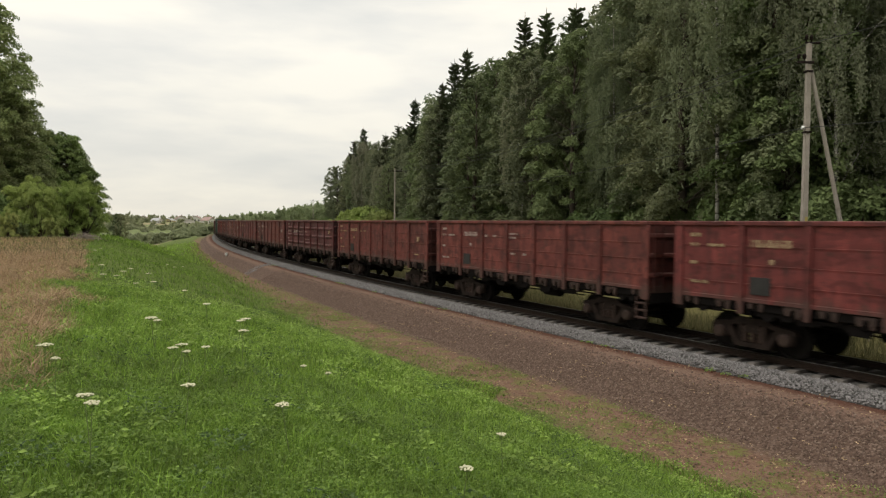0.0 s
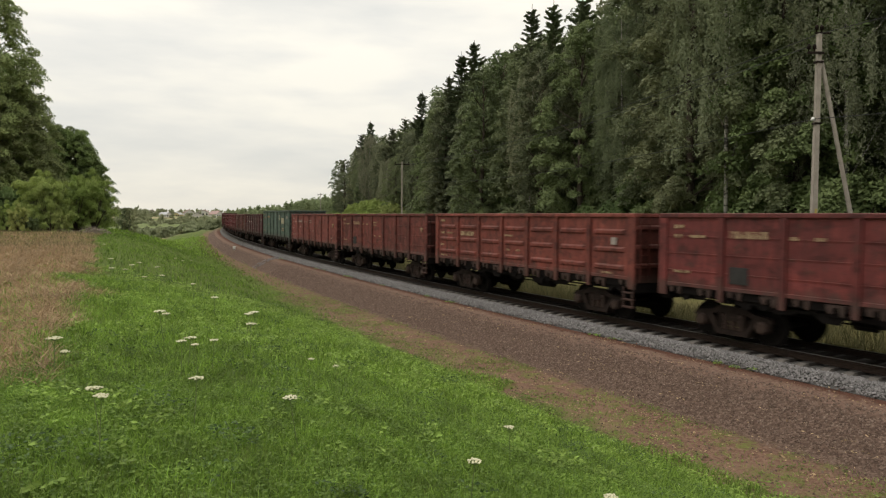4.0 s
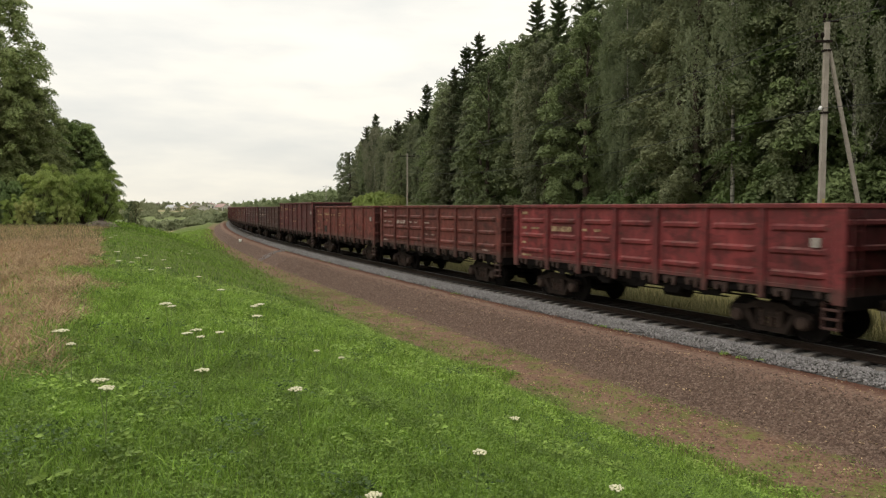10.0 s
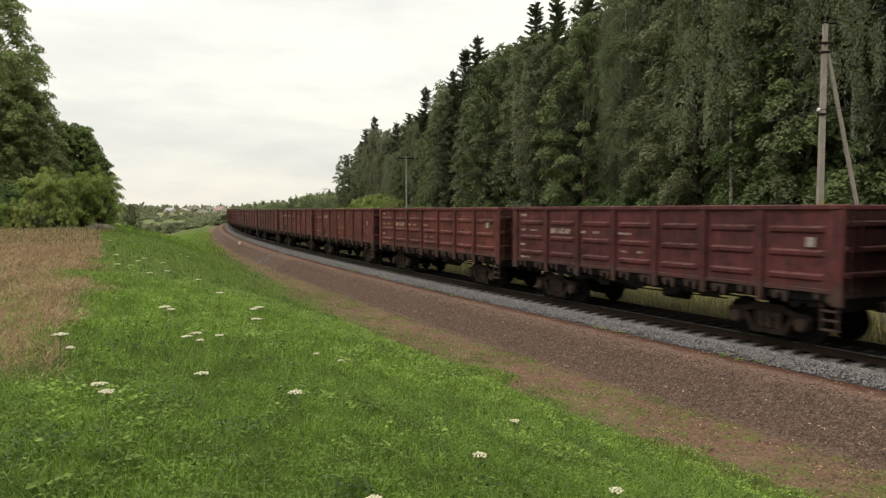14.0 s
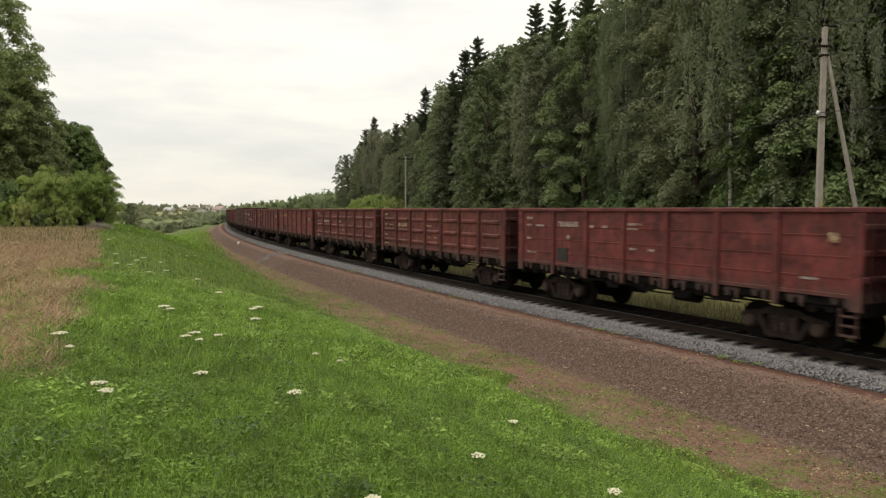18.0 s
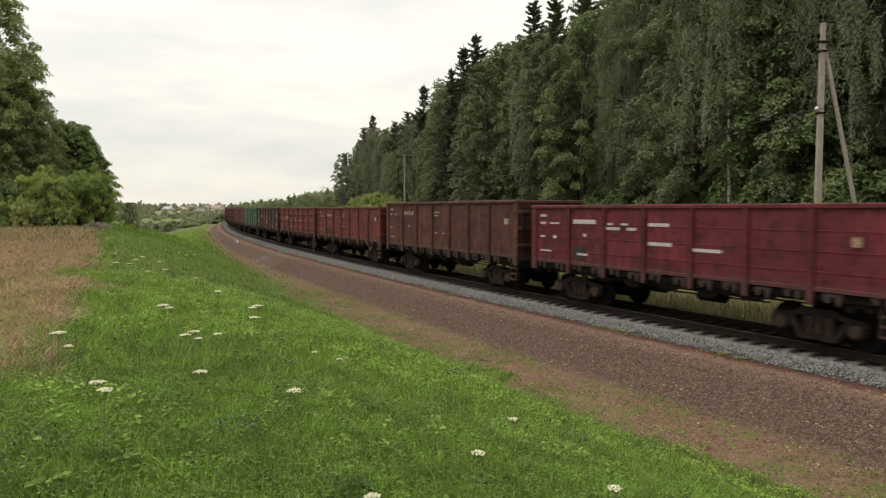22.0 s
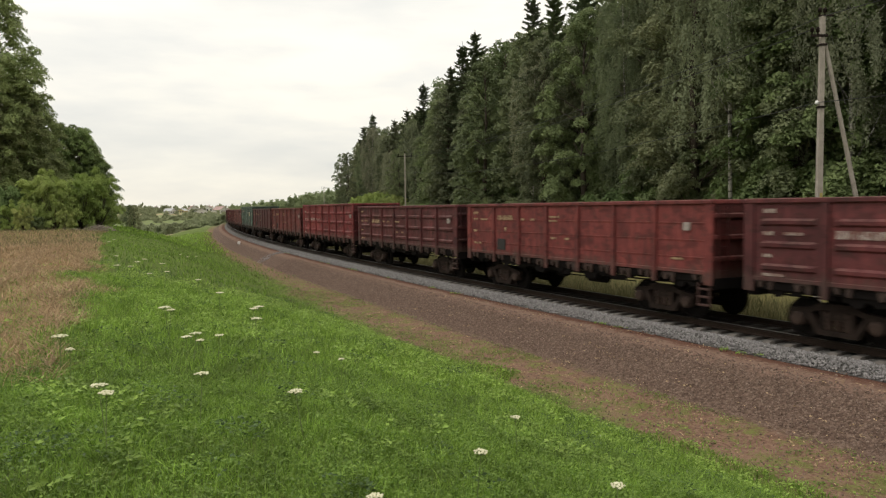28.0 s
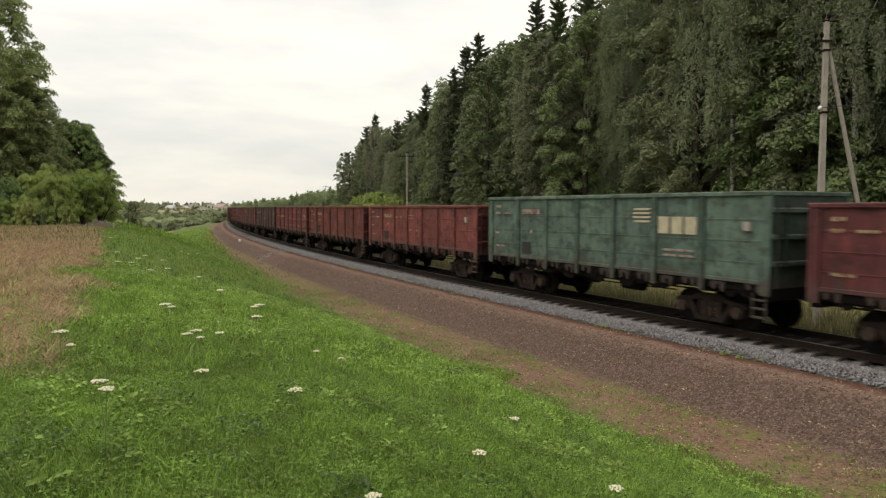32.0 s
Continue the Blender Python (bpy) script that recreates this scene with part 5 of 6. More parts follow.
# ---- far country: woods, village ----
def far_woods(name, spots, label, size=0.9, mat=None):
    """Distant trees, too far to be counted, as one mass of clumps."""
    rng = np.random.default_rng(77)
    pts, ways = [], []
    for x, y, tall, wide in spots:
        z = lift_at(x, y)
        blobs = [(x + rng.normal(0, wide * 0.3), y + rng.normal(0, wide * 0.3), z + tall * k, wide * (0.75 - 0.5 * k), tall * 0.22) for k in (0.15, 0.35, 0.55, 0.75, 0.88)]
        p, w = crown_points(blobs, int(420 + 500 * 40 / (40 + y * 0.08)), rng)
        pts.append(p)
        ways.append(w)
    p, w = np.concatenate(pts), np.concatenate(ways)
    n = w + rng.normal(size=w.shape) * 0.6
    n /= np.linalg.norm(n, axis=1, keepdims=True)
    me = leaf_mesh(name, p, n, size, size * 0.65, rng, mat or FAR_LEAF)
    return tagged(new(name, me), label, kind="stuff")


rr = random.Random(12)
spots = []
for _ in range(230):
    k = rr.random()
    y = rr.uniform(330, 520)
    x = y * (-0.30 + 0.17 * k) + rr.uniform(-3, 3)
    spots.append((x, y, rr.uniform(6, 9.5) * (0.75 + 0.5 * k), rr.uniform(3, 5)))
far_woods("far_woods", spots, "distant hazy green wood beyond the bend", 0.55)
spots = []
for _ in range(270):
    y = rr.uniform(400, 900)
    spots.append((y * rr.uniform(-0.47, -0.27), y, rr.uniform(2.2, 3.4) if y < 560 else rr.uniform(2.6, 6.5) * (1.35 if rr.random() < 0.12 else 1.0), rr.uniform(1.8, 3.4)))
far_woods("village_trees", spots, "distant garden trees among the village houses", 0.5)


spots = []
for _ in range(80):
    y = rr.uniform(200, 330)
    spots.append((y * rr.uniform(-0.47, -0.30), y, rr.uniform(1.6, 3.4), rr.uniform(1.6, 3.4)))
far_woods("valley_scrub", spots, "low hedges and scrub in the valley", 0.5)


def build_house(x, y, w, d, h, roof_h, wall, roof, turn):
    house = new("house")
    house.matrix_basis = pose(x, y, lift_at(x, y) - 0.2, 0, 0, turn)
    part("wall", Form().box(-w / 2, w / 2, -d / 2, d / 2, 0, h).prism([(-w / 2 + 0.02, h), (w / 2 - 0.02, h), (0, h + roof_h - 0.1)], -d / 2 + 0.01, d / 2 - 0.01), wall, house)
    f = Form()
    e = 0.5
    f.add([(-w / 2 - e, -d / 2 - e, h - 0.25), (0, -d / 2 - e, h + roof_h), (0, d / 2 + e, h + roof_h), (-w / 2 - e, d / 2 + e, h - 0.25), (-w / 2 - e, -d / 2 - e, h - 0.45), (0, -d / 2 - e, h + roof_h - 0.2), (0, d / 2 + e, h + roof_h - 0.2), (-w / 2 - e, d / 2 + e, h - 0.45)], [(0, 1, 2, 3), (7, 6, 5, 4), (0, 4, 5, 1), (3, 2, 6, 7), (0, 3, 7, 4), (1, 5, 6, 2)])
    f.add([(w / 2 + e, -d / 2 - e, h - 0.25), (0, -d / 2 - e, h + roof_h), (0, d / 2 + e, h + roof_h), (w / 2 + e, d / 2 + e, h - 0.25), (w / 2 + e, -d / 2 - e, h - 0.45), (0, -d / 2 - e, h + roof_h - 0.2), (0, d / 2 + e, h + roof_h - 0.2), (w / 2 + e, d / 2 + e, h - 0.45)], [(3, 2, 1, 0), (4, 5, 6, 7), (1, 5, 4, 0), (7, 6, 2, 3), (4, 7, 3, 0), (2, 6, 5, 1)])
    part("roof", f, roof, house)
    part("chimney", Form().box(0.6, 1.2, -0.4, 0.2, h, h + roof_h + 0.8), CONCRETE, house)
    for k in (-0.3, 0.0, 0.3):
        win = part("window", Form().box(w * k - 0.6, w * k + 0.6, -d / 2 - 0.06, -d / 2 + 0.02, h * 0.35, h * 0.75), plain("dark_window_glass", (0.03, 0.035, 0.04), 0.15, 0, 0.1, 3, 0), house)
        part("sill", Form().box(w * k - 0.7, w * k + 0.7, -d / 2 - 0.14, -d / 2, h * 0.35 - 0.1, h * 0.35), WHITE, win)
    return house


px_, strip = [], Form()
for k in range(12):
    y = 214 + 5 * k
    x = y * (-0.43 + 0.05 * (k / 11) ** 0.7)
    px_ += [(x - 1.6, y, lift_at(x - 1.6, y) + 0.12), (x + 1.6, y, lift_at(x + 1.6, y) + 0.12)]
strip.add(px_, [(2 * k, 2 * k + 1, 2 * k + 3, 2 * k + 2) for k in range(11)])
tagged(part("path", strip, plain("sandy_track", (0.34, 0.27, 0.19), 0.95, 0, 0.2, 0.5)), "sandy dirt track in the valley below the meadow", kind="structure")
PLASTER = plain("pale_plaster", (0.52, 0.50, 0.46), 0.9, 0, 0.12, 0.6)
PINK = plain("pinkish_tiles", (0.34, 0.24, 0.22), 0.85, 0, 0.15, 1.0)
SLATE = plain("grey_roofing", (0.40, 0.40, 0.41), 0.8, 0, 0.12, 1.0)
YELLOW = plain("ochre_boards", (0.45, 0.37, 0.20), 0.85, 0, 0.15, 1.0)
for px, y, w, h, rh, wall, roof, turn in ((-0.345, 520, 13, 4.5, 3.5, PLASTER, SLATE, 20), (-0.372, 600, 11, 3.0, 2.6, YELLOW, SLATE, -15), (-0.318, 560, 14, 4.5, 4.0, PLASTER, PINK, 70), (-0.357, 610, 12, 5.0, 4.0, PLASTER, PINK, 30), (-0.39, 560, 12, 3.6, 3, PLASTER, SLATE, 80), (-0.335, 640, 16, 5.0, 3.6, PLASTER, PINK, 5), (-0.30, 620, 12, 4.0, 3.4, YELLOW, PINK, 50), (-0.41, 640, 13, 4, 3.4, PLASTER, PINK, 15)):
    tagged(build_house(px * y, y, w * 0.66, w * 0.5, h * 0.78, rh * 0.62, wall, roof, turn), "distant village house with pale walls and pitched roof", "house", "houses of the village")


# ---- meadow: grass, weeds, straw ----
def blades(name, x, y, z, tall, wide, mat, label, seed, lean=0.45, merge=None):
    """Bent grass blades, each two tapering pieces."""
    rng = np.random.default_rng(seed)
    n = len(x)
    a, b = rng.uniform(0, 2 * np.pi, n), rng.uniform(0, 2 * np.pi, n)
    h = tall * (0.55 + 0.75 * rng.random(n))
    w = wide * (0.6 + 0.8 * rng.random(n))
    base = np.stack([x, y, z - 0.02], 1)
    side = np.stack([np.cos(a), np.sin(a), 0 * a], 1) * w[:, None]
    tip = np.stack([np.cos(b) * lean * h * rng.random(n), np.sin(b) * lean * h * rng.random(n), h], 1)
    mid = tip * (0.35, 0.35, 0.58)
    v = np.stack([base - side, base + side, base + mid + side * 0.75, base + mid - side * 0.75, base + tip], 1)
    k = 5 * np.arange(n)
    loops = np.stack([k, k + 1, k + 2, k + 3, k + 3, k + 2, k + 4], 1)
    me = quick_mesh(name, v.reshape(-1, 3), loops.ravel(), np.tile([4, 3], n))
    me.materials.append(mat)
    return tagged(new(name, me), label, kind="stuff")


def field_points(count, near, far, seed, keep, arc=(-0.66, 0.66)):
    """Chance places in the meadow before the camera, between two distances."""
    rng = np.random.default_rng(seed)
    d = np.sqrt(rng.uniform(near ** 2, far ** 2, count))
    a = rng.uniform(*arc, count)
    x, y = d * np.sin(a), d * np.cos(a)
    i = np.argmin((LINE_X[None, ::4] - x[:, None]) ** 2 + (LINE_Y[None, ::4] - y[:, None]) ** 2, axis=1) * 4
    al = LINE_A[i]
    u = -(x - LINE_X[i]) * np.cos(al) - (y - LINE_Y[i]) * np.sin(al)
    ds = -(x - LINE_X[i]) * np.sin(al) + (y - LINE_Y[i]) * np.cos(al)
    s = LINE_S[i] + ds
    patch = np.array([noise.noise((p * 0.35, q * 0.35, 0.0)) for p, q in zip(x, y)])
    ok = keep(x, y, inward(s, u), patch, rng)
    return x[ok], y[ok], lift(s, u)[ok]


def green_part(x, y, u, patch, rng):
    edge = 5.7 + patch * 1.6
    dry = ((x + 0.6 + 0.486 * y) < -patch * 1.0) & (y > 6.5)
    return (u > edge) & ~(dry & (rng.random(len(x)) < np.interp(y, (8, 20, 34, 48), (0.78, 0.86, 0.72, 0.5))))


def dry_part(x, y, u, patch, rng):
    return ((x + 0.6 + 0.486 * y) < 0.3 - patch * 1.0) & (u > 9) & (y > 6 + 2 * rng.random(len(x)))


def strip_part(x, y, u, patch, rng):
    return (u > 2.9) & (u < 6.2) & (patch > -0.26 + 0.46 * rng.random(len(x)))


x, y, z = field_points(105000, 2.2, 8, 101, green_part)
blades("meadow_grass", x, y, z, 0.105, 0.0032, BLADE, "fresh green meadow grass, uneven and full of weeds", 1, 1.1)
x, y, z = field_points(110000, 8, 22, 102, green_part)
blades("meadow_grass_middle", x, y, z, 0.15, 0.007, BLADE, "fresh green meadow grass on the bank", 2, 1.0)
x, y, z = field_points(130000, 22, 90, 103, green_part)
blades("meadow_grass_far", x, y, z, 0.15, 0.014, BLADE, "green meadow grass further along the bank", 3, 0.8)
x, y, z = field_points(40000, 75, 150, 114, lambda x, y, u, patch, rng: (u > 4.6) & (u < 40))
blades("bank_grass_far", x, y, z, 0.3, 0.045, BLADE, "rough green grass on the far embankment", 12, 0.8)
x, y, z = field_points(110000, 0.6, 30, 115, green_part, (0.6, 5.68))
blades("meadow_grass_behind", x, y, z, 0.14, 0.010, BLADE, "green meadow grass of the wider bank", 13, 1.0)
x, y, z = field_points(900, 2.4, 24, 110, lambda x, y, u, patch, rng: green_part(x, y, u, patch, rng) & (patch > -0.1))
blades("tall_grass_tufts", np.repeat(x, 9) + np.random.default_rng(1).normal(0, 0.05, 9 * len(x)), np.repeat(y, 9) + np.random.default_rng(2).normal(0, 0.05, 9 * len(x)), np.repeat(z, 9), 0.18, 0.0035, BLADE, "taller grass tufts standing over the meadow", 11, 0.9)
x, y, z = field_points(22000, 5, 14, 104, dry_part, (-0.68, -0.40))
blades("dry_straw", x, y, z, 0.13, 0.005, STRAW, "flattened pale straw of mown dry grass", 4, 2.6)
x, y, z = field_points(90000, 14, 70, 105, dry_part, (-0.68, -0.40))
blades("dry_straw_far", x, y, z, 0.17, 0.009, STRAW, "dry straw and hay along the meadow's edge", 5, 3.2)
x, y, z = field_points(5000, 5, 40, 119, lambda x, y, u, patch, rng: dry_part(x, y, u, patch, rng) & (patch > -0.05), (-0.68, -0.40))
blades("withered_stalks", x, y, z, 0.34, 0.006, STRAW, "taller withered stalks over the mown straw", 14, 1.6)
x, y, z = field_points(14000, 26, 66, 120, lambda x, y, u, patch, rng: dry_part(x, y, u, patch, rng) & (patch > -0.25 + 0.5 * rng.random(len(x))) & (y > 26 + 30 * rng.random(len(x))), (-0.68, -0.40))
blades("rough_edge_grass", x, y, z, 0.20, 0.014, STRIP, "taller rough grass in front of the shrubs", 15, 0.9)
x, y, z = field_points(7000, 30, 66, 121, lambda x, y, u, patch, rng: dry_part(x, y, u, patch, rng) & (patch < 0.1 + 0.2 * rng.random(len(x))), (-0.68, -0.40))
blades("seeding_grass", x, y, z, 0.34, 0.012, HAY, "tall yellow seeding grass at the meadow's edge", 16, 0.8)
x, y, z = field_points(170000, 5, 45, 106, strip_part, (-0.5, 0.66))
blades("sparse_grass", x, y, z, 0.07, 0.008, STRIP, "sparse low grass tufts on bare brown soil", 6, 1.3)


x, y, z = field_points(90000, 45, 150, 123, lambda x, y, u, patch, rng: (u > 2.6 + 0.8 * rng.random(len(x))) & (u < 6.6) & (patch > -0.35 + 0.5 * rng.random(len(x))), (-0.5, 0.1))
blades("sparse_grass_far", x, y, z, 0.13, 0.028, STRIP, "thin dry grass on the far shoulder of the line", 17, 1.2)
x, y, z = field_points(150000, 5, 40, 124, lambda x, y, u, patch, rng: dry_part(x, y, u, patch, rng) & (np.abs((x + 0.475 * y + 0.25 * np.sin(y * 0.6)) % 1.7 - 0.85) < 0.05 + 0.25 * rng.random(len(x))), (-0.68, -0.40))
blades("hay_swaths", x, y, z + 0.03, 0.15, 0.006, STRAW, "raked hay lying in swaths on the mown edge", 18, 3.4)


def leaf_cover(name, plants, near, far, each, spread, tall, size, mat, label, seed, keep, arc=(-0.66, 0.66)):
    """Low leafy plants: small leaves in loose heaps."""
    rng = np.random.default_rng(seed)
    x, y, z = field_points(plants, near, far, seed, keep, arc)
    n = len(x) * each
    a, d = rng.uniform(0, 6.283, n), spread * np.sqrt(rng.random(n))
    px, py = np.repeat(x, each) + np.cos(a) * d, np.repeat(y, each) + np.sin(a) * d
    heap = np.repeat(tall * rng.uniform(0.5, 1.1, len(x)), each)
    pz = np.repeat(z, each) + heap * (0.25 + 0.75 * rng.random(n)) * (1 - 0.6 * (d / spread) ** 2)
    nor = np.stack([0.6 * np.cos(a), 0.6 * np.sin(a), np.ones(n)], 1) + rng.normal(0, 0.4, (n, 3))
    nor /= np.linalg.norm(nor, axis=1, keepdims=True)
    me = leaf_mesh(name, np.stack([px, py, pz], 1), nor, size, size * 0.5, rng, mat, np.stack([np.cos(a), np.sin(a), 0.1 + 0 * a], 1))
    return tagged(new(name, me), label, kind="stuff")


leaf_cover("clover_leaves", 7500, 2.2, 10, 15, 0.13, 0.14, 0.016, WEED, "small-leaved clover and yarrow among the grass", 107, green_part)
leaf_cover("clover_behind", 7000, 0.5, 14, 14, 0.14, 0.14, 0.02, WEED, "low clover of the wider meadow bank", 125, green_part, (0.6, 5.68))
leaf_cover("meadow_weeds", 5200, 10, 26, 16, 0.2, 0.18, 0.032, WEED, "low leafy weeds among the grass of the bank", 108, green_part)
leaf_cover("dark_vetch", 2200, 2.4, 30, 46, 0.22, 0.22, 0.02, VETCH, "darker tangled vetch in patches of the meadow", 109, lambda x, y, u, patch, rng: green_part(x, y, u, patch, rng) & (np.sin(x * 2.3 + 2 * np.sin(y * 1.1)) * np.sin(y * 1.9 + x) > 0.22))
leaf_cover("broad_weeds", 520, 2.2, 9, 22, 0.14, 0.14, 0.032, WEED, "low broad-leaved weeds in the grass", 116, lambda x, y, u, patch, rng: green_part(x, y, u, patch, rng) & (np.sin(x * 1.7 + 3) * np.sin(y * 1.3 + 0.6 * x) > 0.1))
leaf_cover("toe_weeds", 5200, 6, 60, 10, 0.16, 0.07, 0.03, RUSSET, "reddish withered weeds along the foot of the ballast", 117, lambda x, y, u, patch, rng: (u > 0.62) & (u < 1.05 + patch))
leaf_cover("toe_tufts", 9000, 6, 60, 30, 0.14, 0.10, 0.03, WEED, "small green tufts rooted along the foot of the ballast", 122, lambda x, y, u, patch, rng: (u > 0.45) & (u < 0.75) & (patch > 0.05))
leaf_cover("edge_weeds", 4200, 5, 40, 14, 0.16, 0.12, 0.03, WEED, "low weeds creeping from the grass onto bare soil", 118, lambda x, y, u, patch, rng: (u > 4.3 + 1.6 * patch + 0.8 * rng.random(len(x))) & (u < 6.6))
leaf_cover("strip_weeds", 12000, 5, 40, 14, 0.16, 0.08, 0.026, STRIP, "small green weeds on the bare brown strip", 112, strip_part)
leaf_cover("fallen_straw", 2600, 3, 30, 8, 0.25, 0.03, 0.03, STRAW, "bits of pale dead straw on the brown soil", 113, lambda x, y, u, patch, rng: (u > 0.8) & (u < 6.0) & (rng.random(len(x)) < 0.6))


# ---- flowers ----
FLOWERS = ((-3.62, 6.56, 1.3), (-3.13, 5.78, 0.7), (-2.81, 7.59, 1.0), (-2.82, 7.91, 1.2), (-2.62, 7.45, 0.8), (-2.56, 7.89, 0.9), (-1.9, 5.46, 1.0), (-2.24, 4.48, 0.9), (-2.12, 4.32, 0.8), (-1.14, 5.33, 1.0), (-3.41, 12.82, 1.1), (-3.17, 11.56, 0.8), (-2.54, 9.35, 0.8), (-4.62, 14.37, 1))
MORE = ((-6.37, 18.03, 0.8), (-3.69, 9.2, 0.9), (-3.55, 9.08, 0.6), (-9.29, 21.15, 1), (-9.88, 23.05, 0.9), (-8.67, 18.53, 1), (-10.31, 21.97, 1), (-8.37, 18.63, 0.8), (-7.26, 17.2, 0.7), (-9.47, 23.5, 1), (-7.33, 18.44, 0.9), (-12.36, 33.73, 0.9), (-12.75, 33.89, 0.8), (-14.68, 30.75, 0.8), (-16.01, 34.0, 0.7))
LAST = ((0.63, 6.22, 0.8), (0.23, 4.58, 0.9), (1.14, 4.54, 0.9), (-0.33, 3.33, 0.7), (-1.11, 7.42, 0.6), (-1.41, 7.62, 0.6), (-12.81, 36.14, 0.7))
PETAL = plain("cream_florets", (0.60, 0.57, 0.40), 0.8, 0.0, 0.15, 60, 0.2)
STALK = plain("ridged_green_stalk", (0.13, 0.17, 0.06), 0.7, 0.0, 0.2, 12)


def umbel_flower(seed):
    rr = random.Random(seed)
    plant = new("cow_parsley")
    bend_ = (rr.uniform(-0.06, 0.06), rr.uniform(-0.06, 0.06))
    part("stalk", Form().tube([(-bend_[0], -bend_[1], -0.02), (-bend_[0] * 0.4, -bend_[1] * 0.4, 0.22), (0, 0, 0.385)], [0.005, 0.004, 0.003], 5), STALK, plant)
    head, rays = Form(), Form()
    for k in range(17):
        r = 0.062 * math.sqrt((k + 0.4) / 17)
        a = k * 2.4
        c = Vector((r * math.cos(a), r * math.sin(a), 0.42 - r * 0.12 + rr.uniform(-0.004, 0.004)))
        rays.tube([(0, 0, 0.385), c], [0.0015, 0.001], 3)
        w = 0.0135 * rr.uniform(0.8, 1.2)
        head.lathe([(w * 0.6, -0.004), (w, 0.0), (w * 0.7, 0.005), (w * 0.2, 0.007)], 7, Matrix.Translation(c) @ Matrix.Rotation(radians(90), 4, "X"))
    part("umbel", head, PETAL, plant, "flat cream-white flower head")
    part("ray_cluster", rays, STALK, plant)
    return plant


def sow_flowers():
    kinds = [umbel_flower(k) for k in (1, 2, 3)]
    rr = random.Random(6)
    for k, (x, y, size) in enumerate(FLOWERS + MORE + LAST):
        m = pose(x, y, lift_at(x, y), rr.uniform(-2, 2), rr.uniform(-2, 2), rr.uniform(0, 360)) @ Matrix.Diagonal((size * (0.88 if y < 9 else 1.35), size * (0.88 if y < 9 else 1.35), 1.0 if y < 9 else 1.12, 1))
        if k < 3:
            kinds[k].matrix_basis = m
            plant = kinds[k]
        else:
            plant = copy_thing(kinds[k % 3], m @ Matrix.Diagonal([1 / q for q in kinds[k % 3].scale] + [1]))
        tagged(plant, "cream-white umbel flower standing in the green meadow", "flower", "flowers of the meadow")


sow_flowers()


def build_brush_pile(x, y):
    """Cut branches thrown on a heap."""
    rr = random.Random(19)
    pile = new("brush_pile")
    pile.location = (x, y, lift_at(x, y))
    for k in range(46):
        a, d = rr.uniform(0, 6.28), rr.uniform(0, 1.1)
        h = 0.6 * (1 - d / 1.6) * rr.random()
        c, b = Vector((math.cos(a) * d * 1.5, math.sin(a) * d, h + 0.05)), rr.uniform(0, 6.28)
        w = Vector((math.cos(b), math.sin(b), rr.uniform(-0.15, 0.35))) * rr.uniform(0.5, 1.1)
        part("branch", Form().tube([c - w, c + Vector((0, 0, 0.08)), c + w], [0.02, 0.015, 0.007], 5), TWIG, pile)
    return tagged(pile, "grey heap of cut dry branches before the shrubs", "brush pile")


TWIG = plain("dry_grey_twigs", (0.22, 0.185, 0.155), 0.9, 0, 0.3, 6)
build_brush_pile(-27.4, 55.0)

# tall yellow grass on the far side of the rails
rng = np.random.default_rng(9)
s = rng.uniform(2, 110, 42000)
u = -3.9 - 4.5 * rng.random(42000) ** 1.3
x, y, _ = on_line(s, u)
blades("tall_yellow_grass", x, y, lift(s, u), 0.55, 0.012, HAY, "tall yellowing grass behind the railway track", 10, 0.7)


def pale_stones():
    rr = random.Random(3)
    for x, y in ((4.35, 7.45), (4.95, 7.15), (3.2, 9.2), (5.6, 9.6), (2.4, 10.8)):
        f = Form().lathe([(0.02, -0.02), (0.035, 0.0), (0.028, 0.02), (0.01, 0.03)], 7, Matrix.Rotation(radians(90), 4, "X"))
        stone = part("stone", f, PALE, None)
        stone.matrix_basis = pose(x, y, lift_at(x, y) + 0.015, rr.uniform(-20, 20), rr.uniform(-20, 20), rr.uniform(0, 360))
        tagged(stone, "small pale stone lying on the brown soil", "stone", "stones on the strip")


PALE = plain("pale_limestone", (0.55, 0.52, 0.48), 0.9, 0, 0.15, 20)
pale_stones()


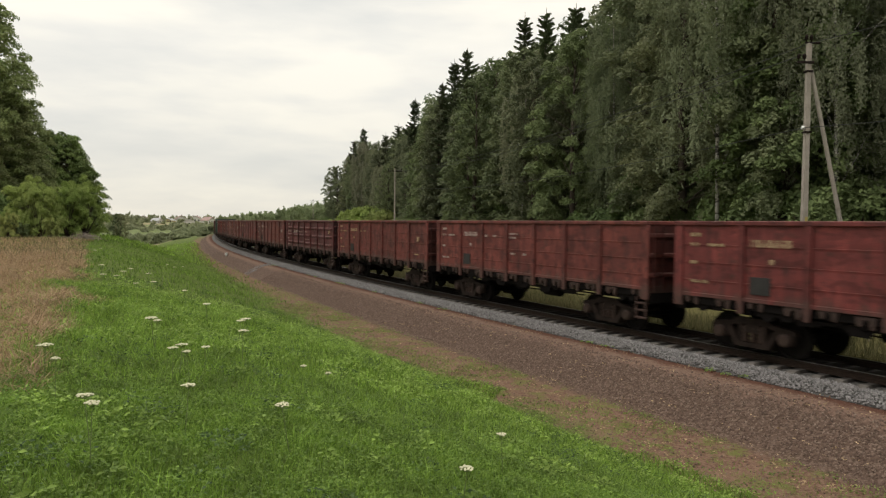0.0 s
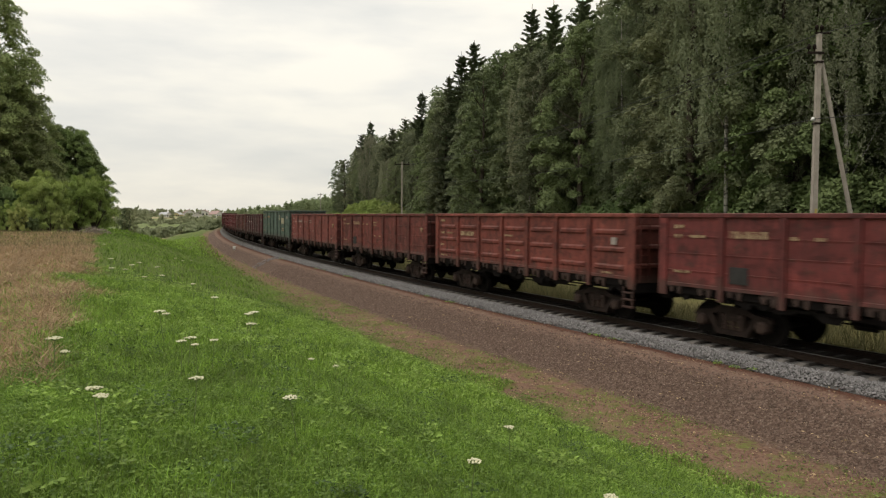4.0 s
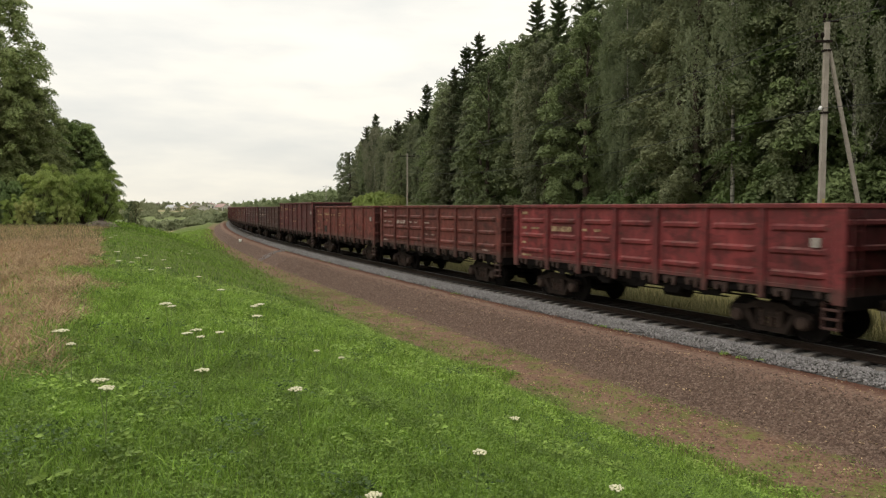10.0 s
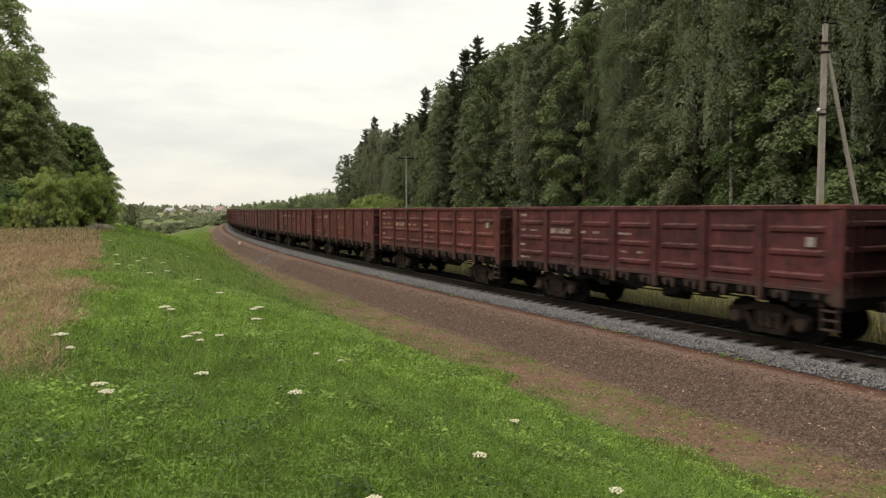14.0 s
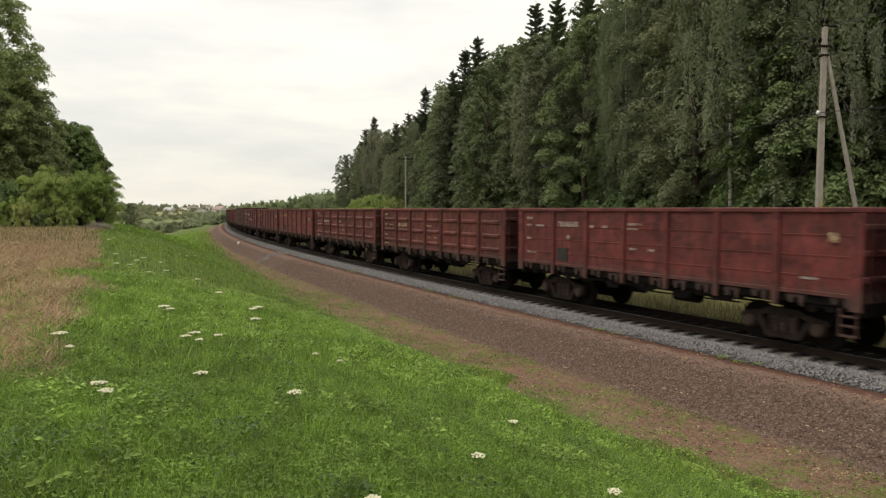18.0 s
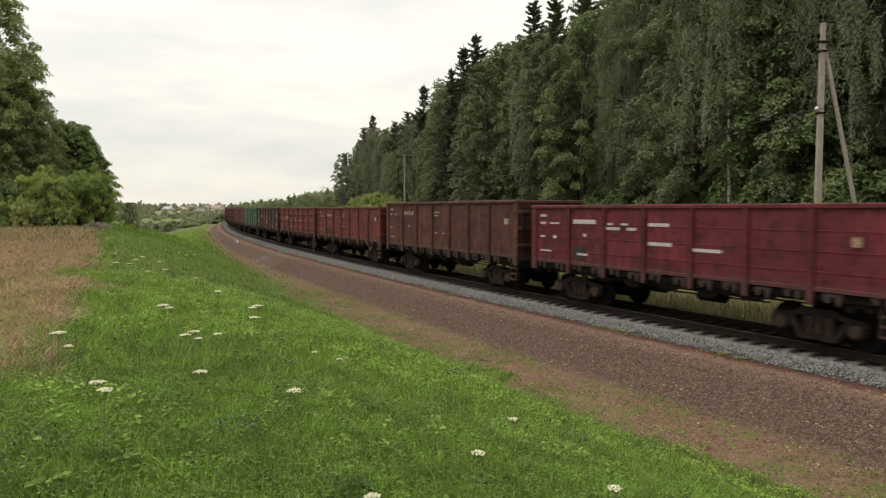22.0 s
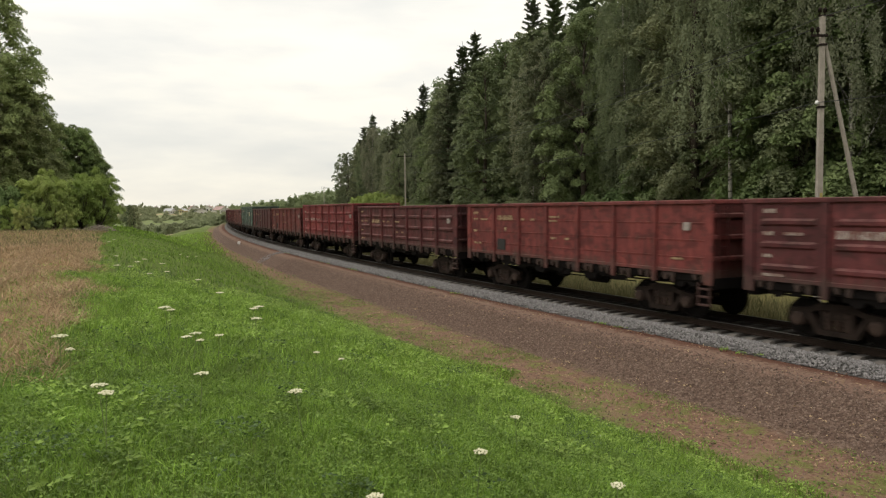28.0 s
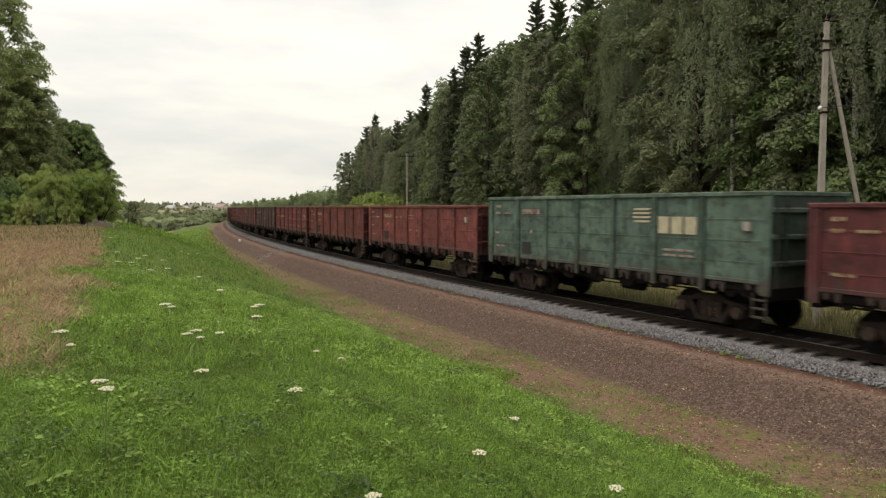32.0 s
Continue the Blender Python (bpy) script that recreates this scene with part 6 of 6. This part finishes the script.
# ---- sleepers ----
def lay_sleepers():
    f = Form()
    ends = [(-1.38, 0.125, -0.235), (-1.2, 0.115, -0.185), (-0.8, 0.11, -0.175), (0.8, 0.11, -0.175), (1.2, 0.115, -0.185), (1.38, 0.125, -0.235)]
    v = [q for x, w, z in ends for q in ((-w - 0.03, x, -0.36), (-w + 0.02, x, z), (w - 0.02, x, z), (w + 0.03, x, -0.36))]
    f.add(v, [(0, 1, 2, 3), (23, 22, 21, 20)] + [(4 * j + i, 4 * j + 4 + i, 4 * j + 4 + (i + 1) % 4, 4 * j + (i + 1) % 4) for j in range(5) for i in range(4)])
    me = f.mesh("sleeper")
    me.materials.append(SLEEPER)
    rr = random.Random(4)
    for k in range(290):
        s = -14 + k * 0.543
        x, y, a = on_line(s, MID)
        ob = new("sleeper", me)
        ob.parent = track
        ob.matrix_basis = pose(float(x), float(y), rr.uniform(-0.008, 0.008), 0, 0, math.degrees(float(a)) + 90 - 0 + rr.uniform(-0.8, 0.8)) @ pose(0, rr.uniform(-0.04, 0.04), 0, 0, 0, 0)
    rest = Form()
    for k in range(150):
        s = -14 + 290 * 0.543 + k * 0.543
        x, y, a = on_line(s, MID)
        rest.box(-0.11, 0.11, -1.375, 1.375, -0.34, -0.175, 0, pose(float(x), float(y), 0, 0, 0, math.degrees(float(a)) + 90))
    tagged(part("far_sleepers", rest, SLEEPER, track), kind="stuff")


lay_sleepers()


# ---- what moves ----
def motions():
    times = [k * 0.5 for k in range(65)]
    for n, colour, style, tall, car in TRAIN_CARS:
        walk(car, [(t, wagon_pose(n, t)) for t in times])
    ticks = [k / FPS for k in range(FPS * 32 + 1)]
    shared = {}
    for n, colour, style, tall, car in TRAIN_CARS:
        for bogie in [p for p in car.children if p.name.startswith("bogie")]:
            for axle in [p for p in bogie.children if p.name.startswith("wheelset")]:
                x = round(axle.location.x, 3)
                if x not in shared:
                    walk(axle, [(t, Matrix.Translation((x, 0, 0.475)) @ Matrix.Rotation(gone(t) / 0.475, 4, "Y")) for t in ticks])
                    shared[x] = axle
                else:
                    axle.rotation_mode = "QUATERNION"
                    axle.animation_data_create()
                    axle.animation_data.action = shared[x].animation_data.action
                    axle.animation_data.action_slot = shared[x].animation_data.action_slot


motions()
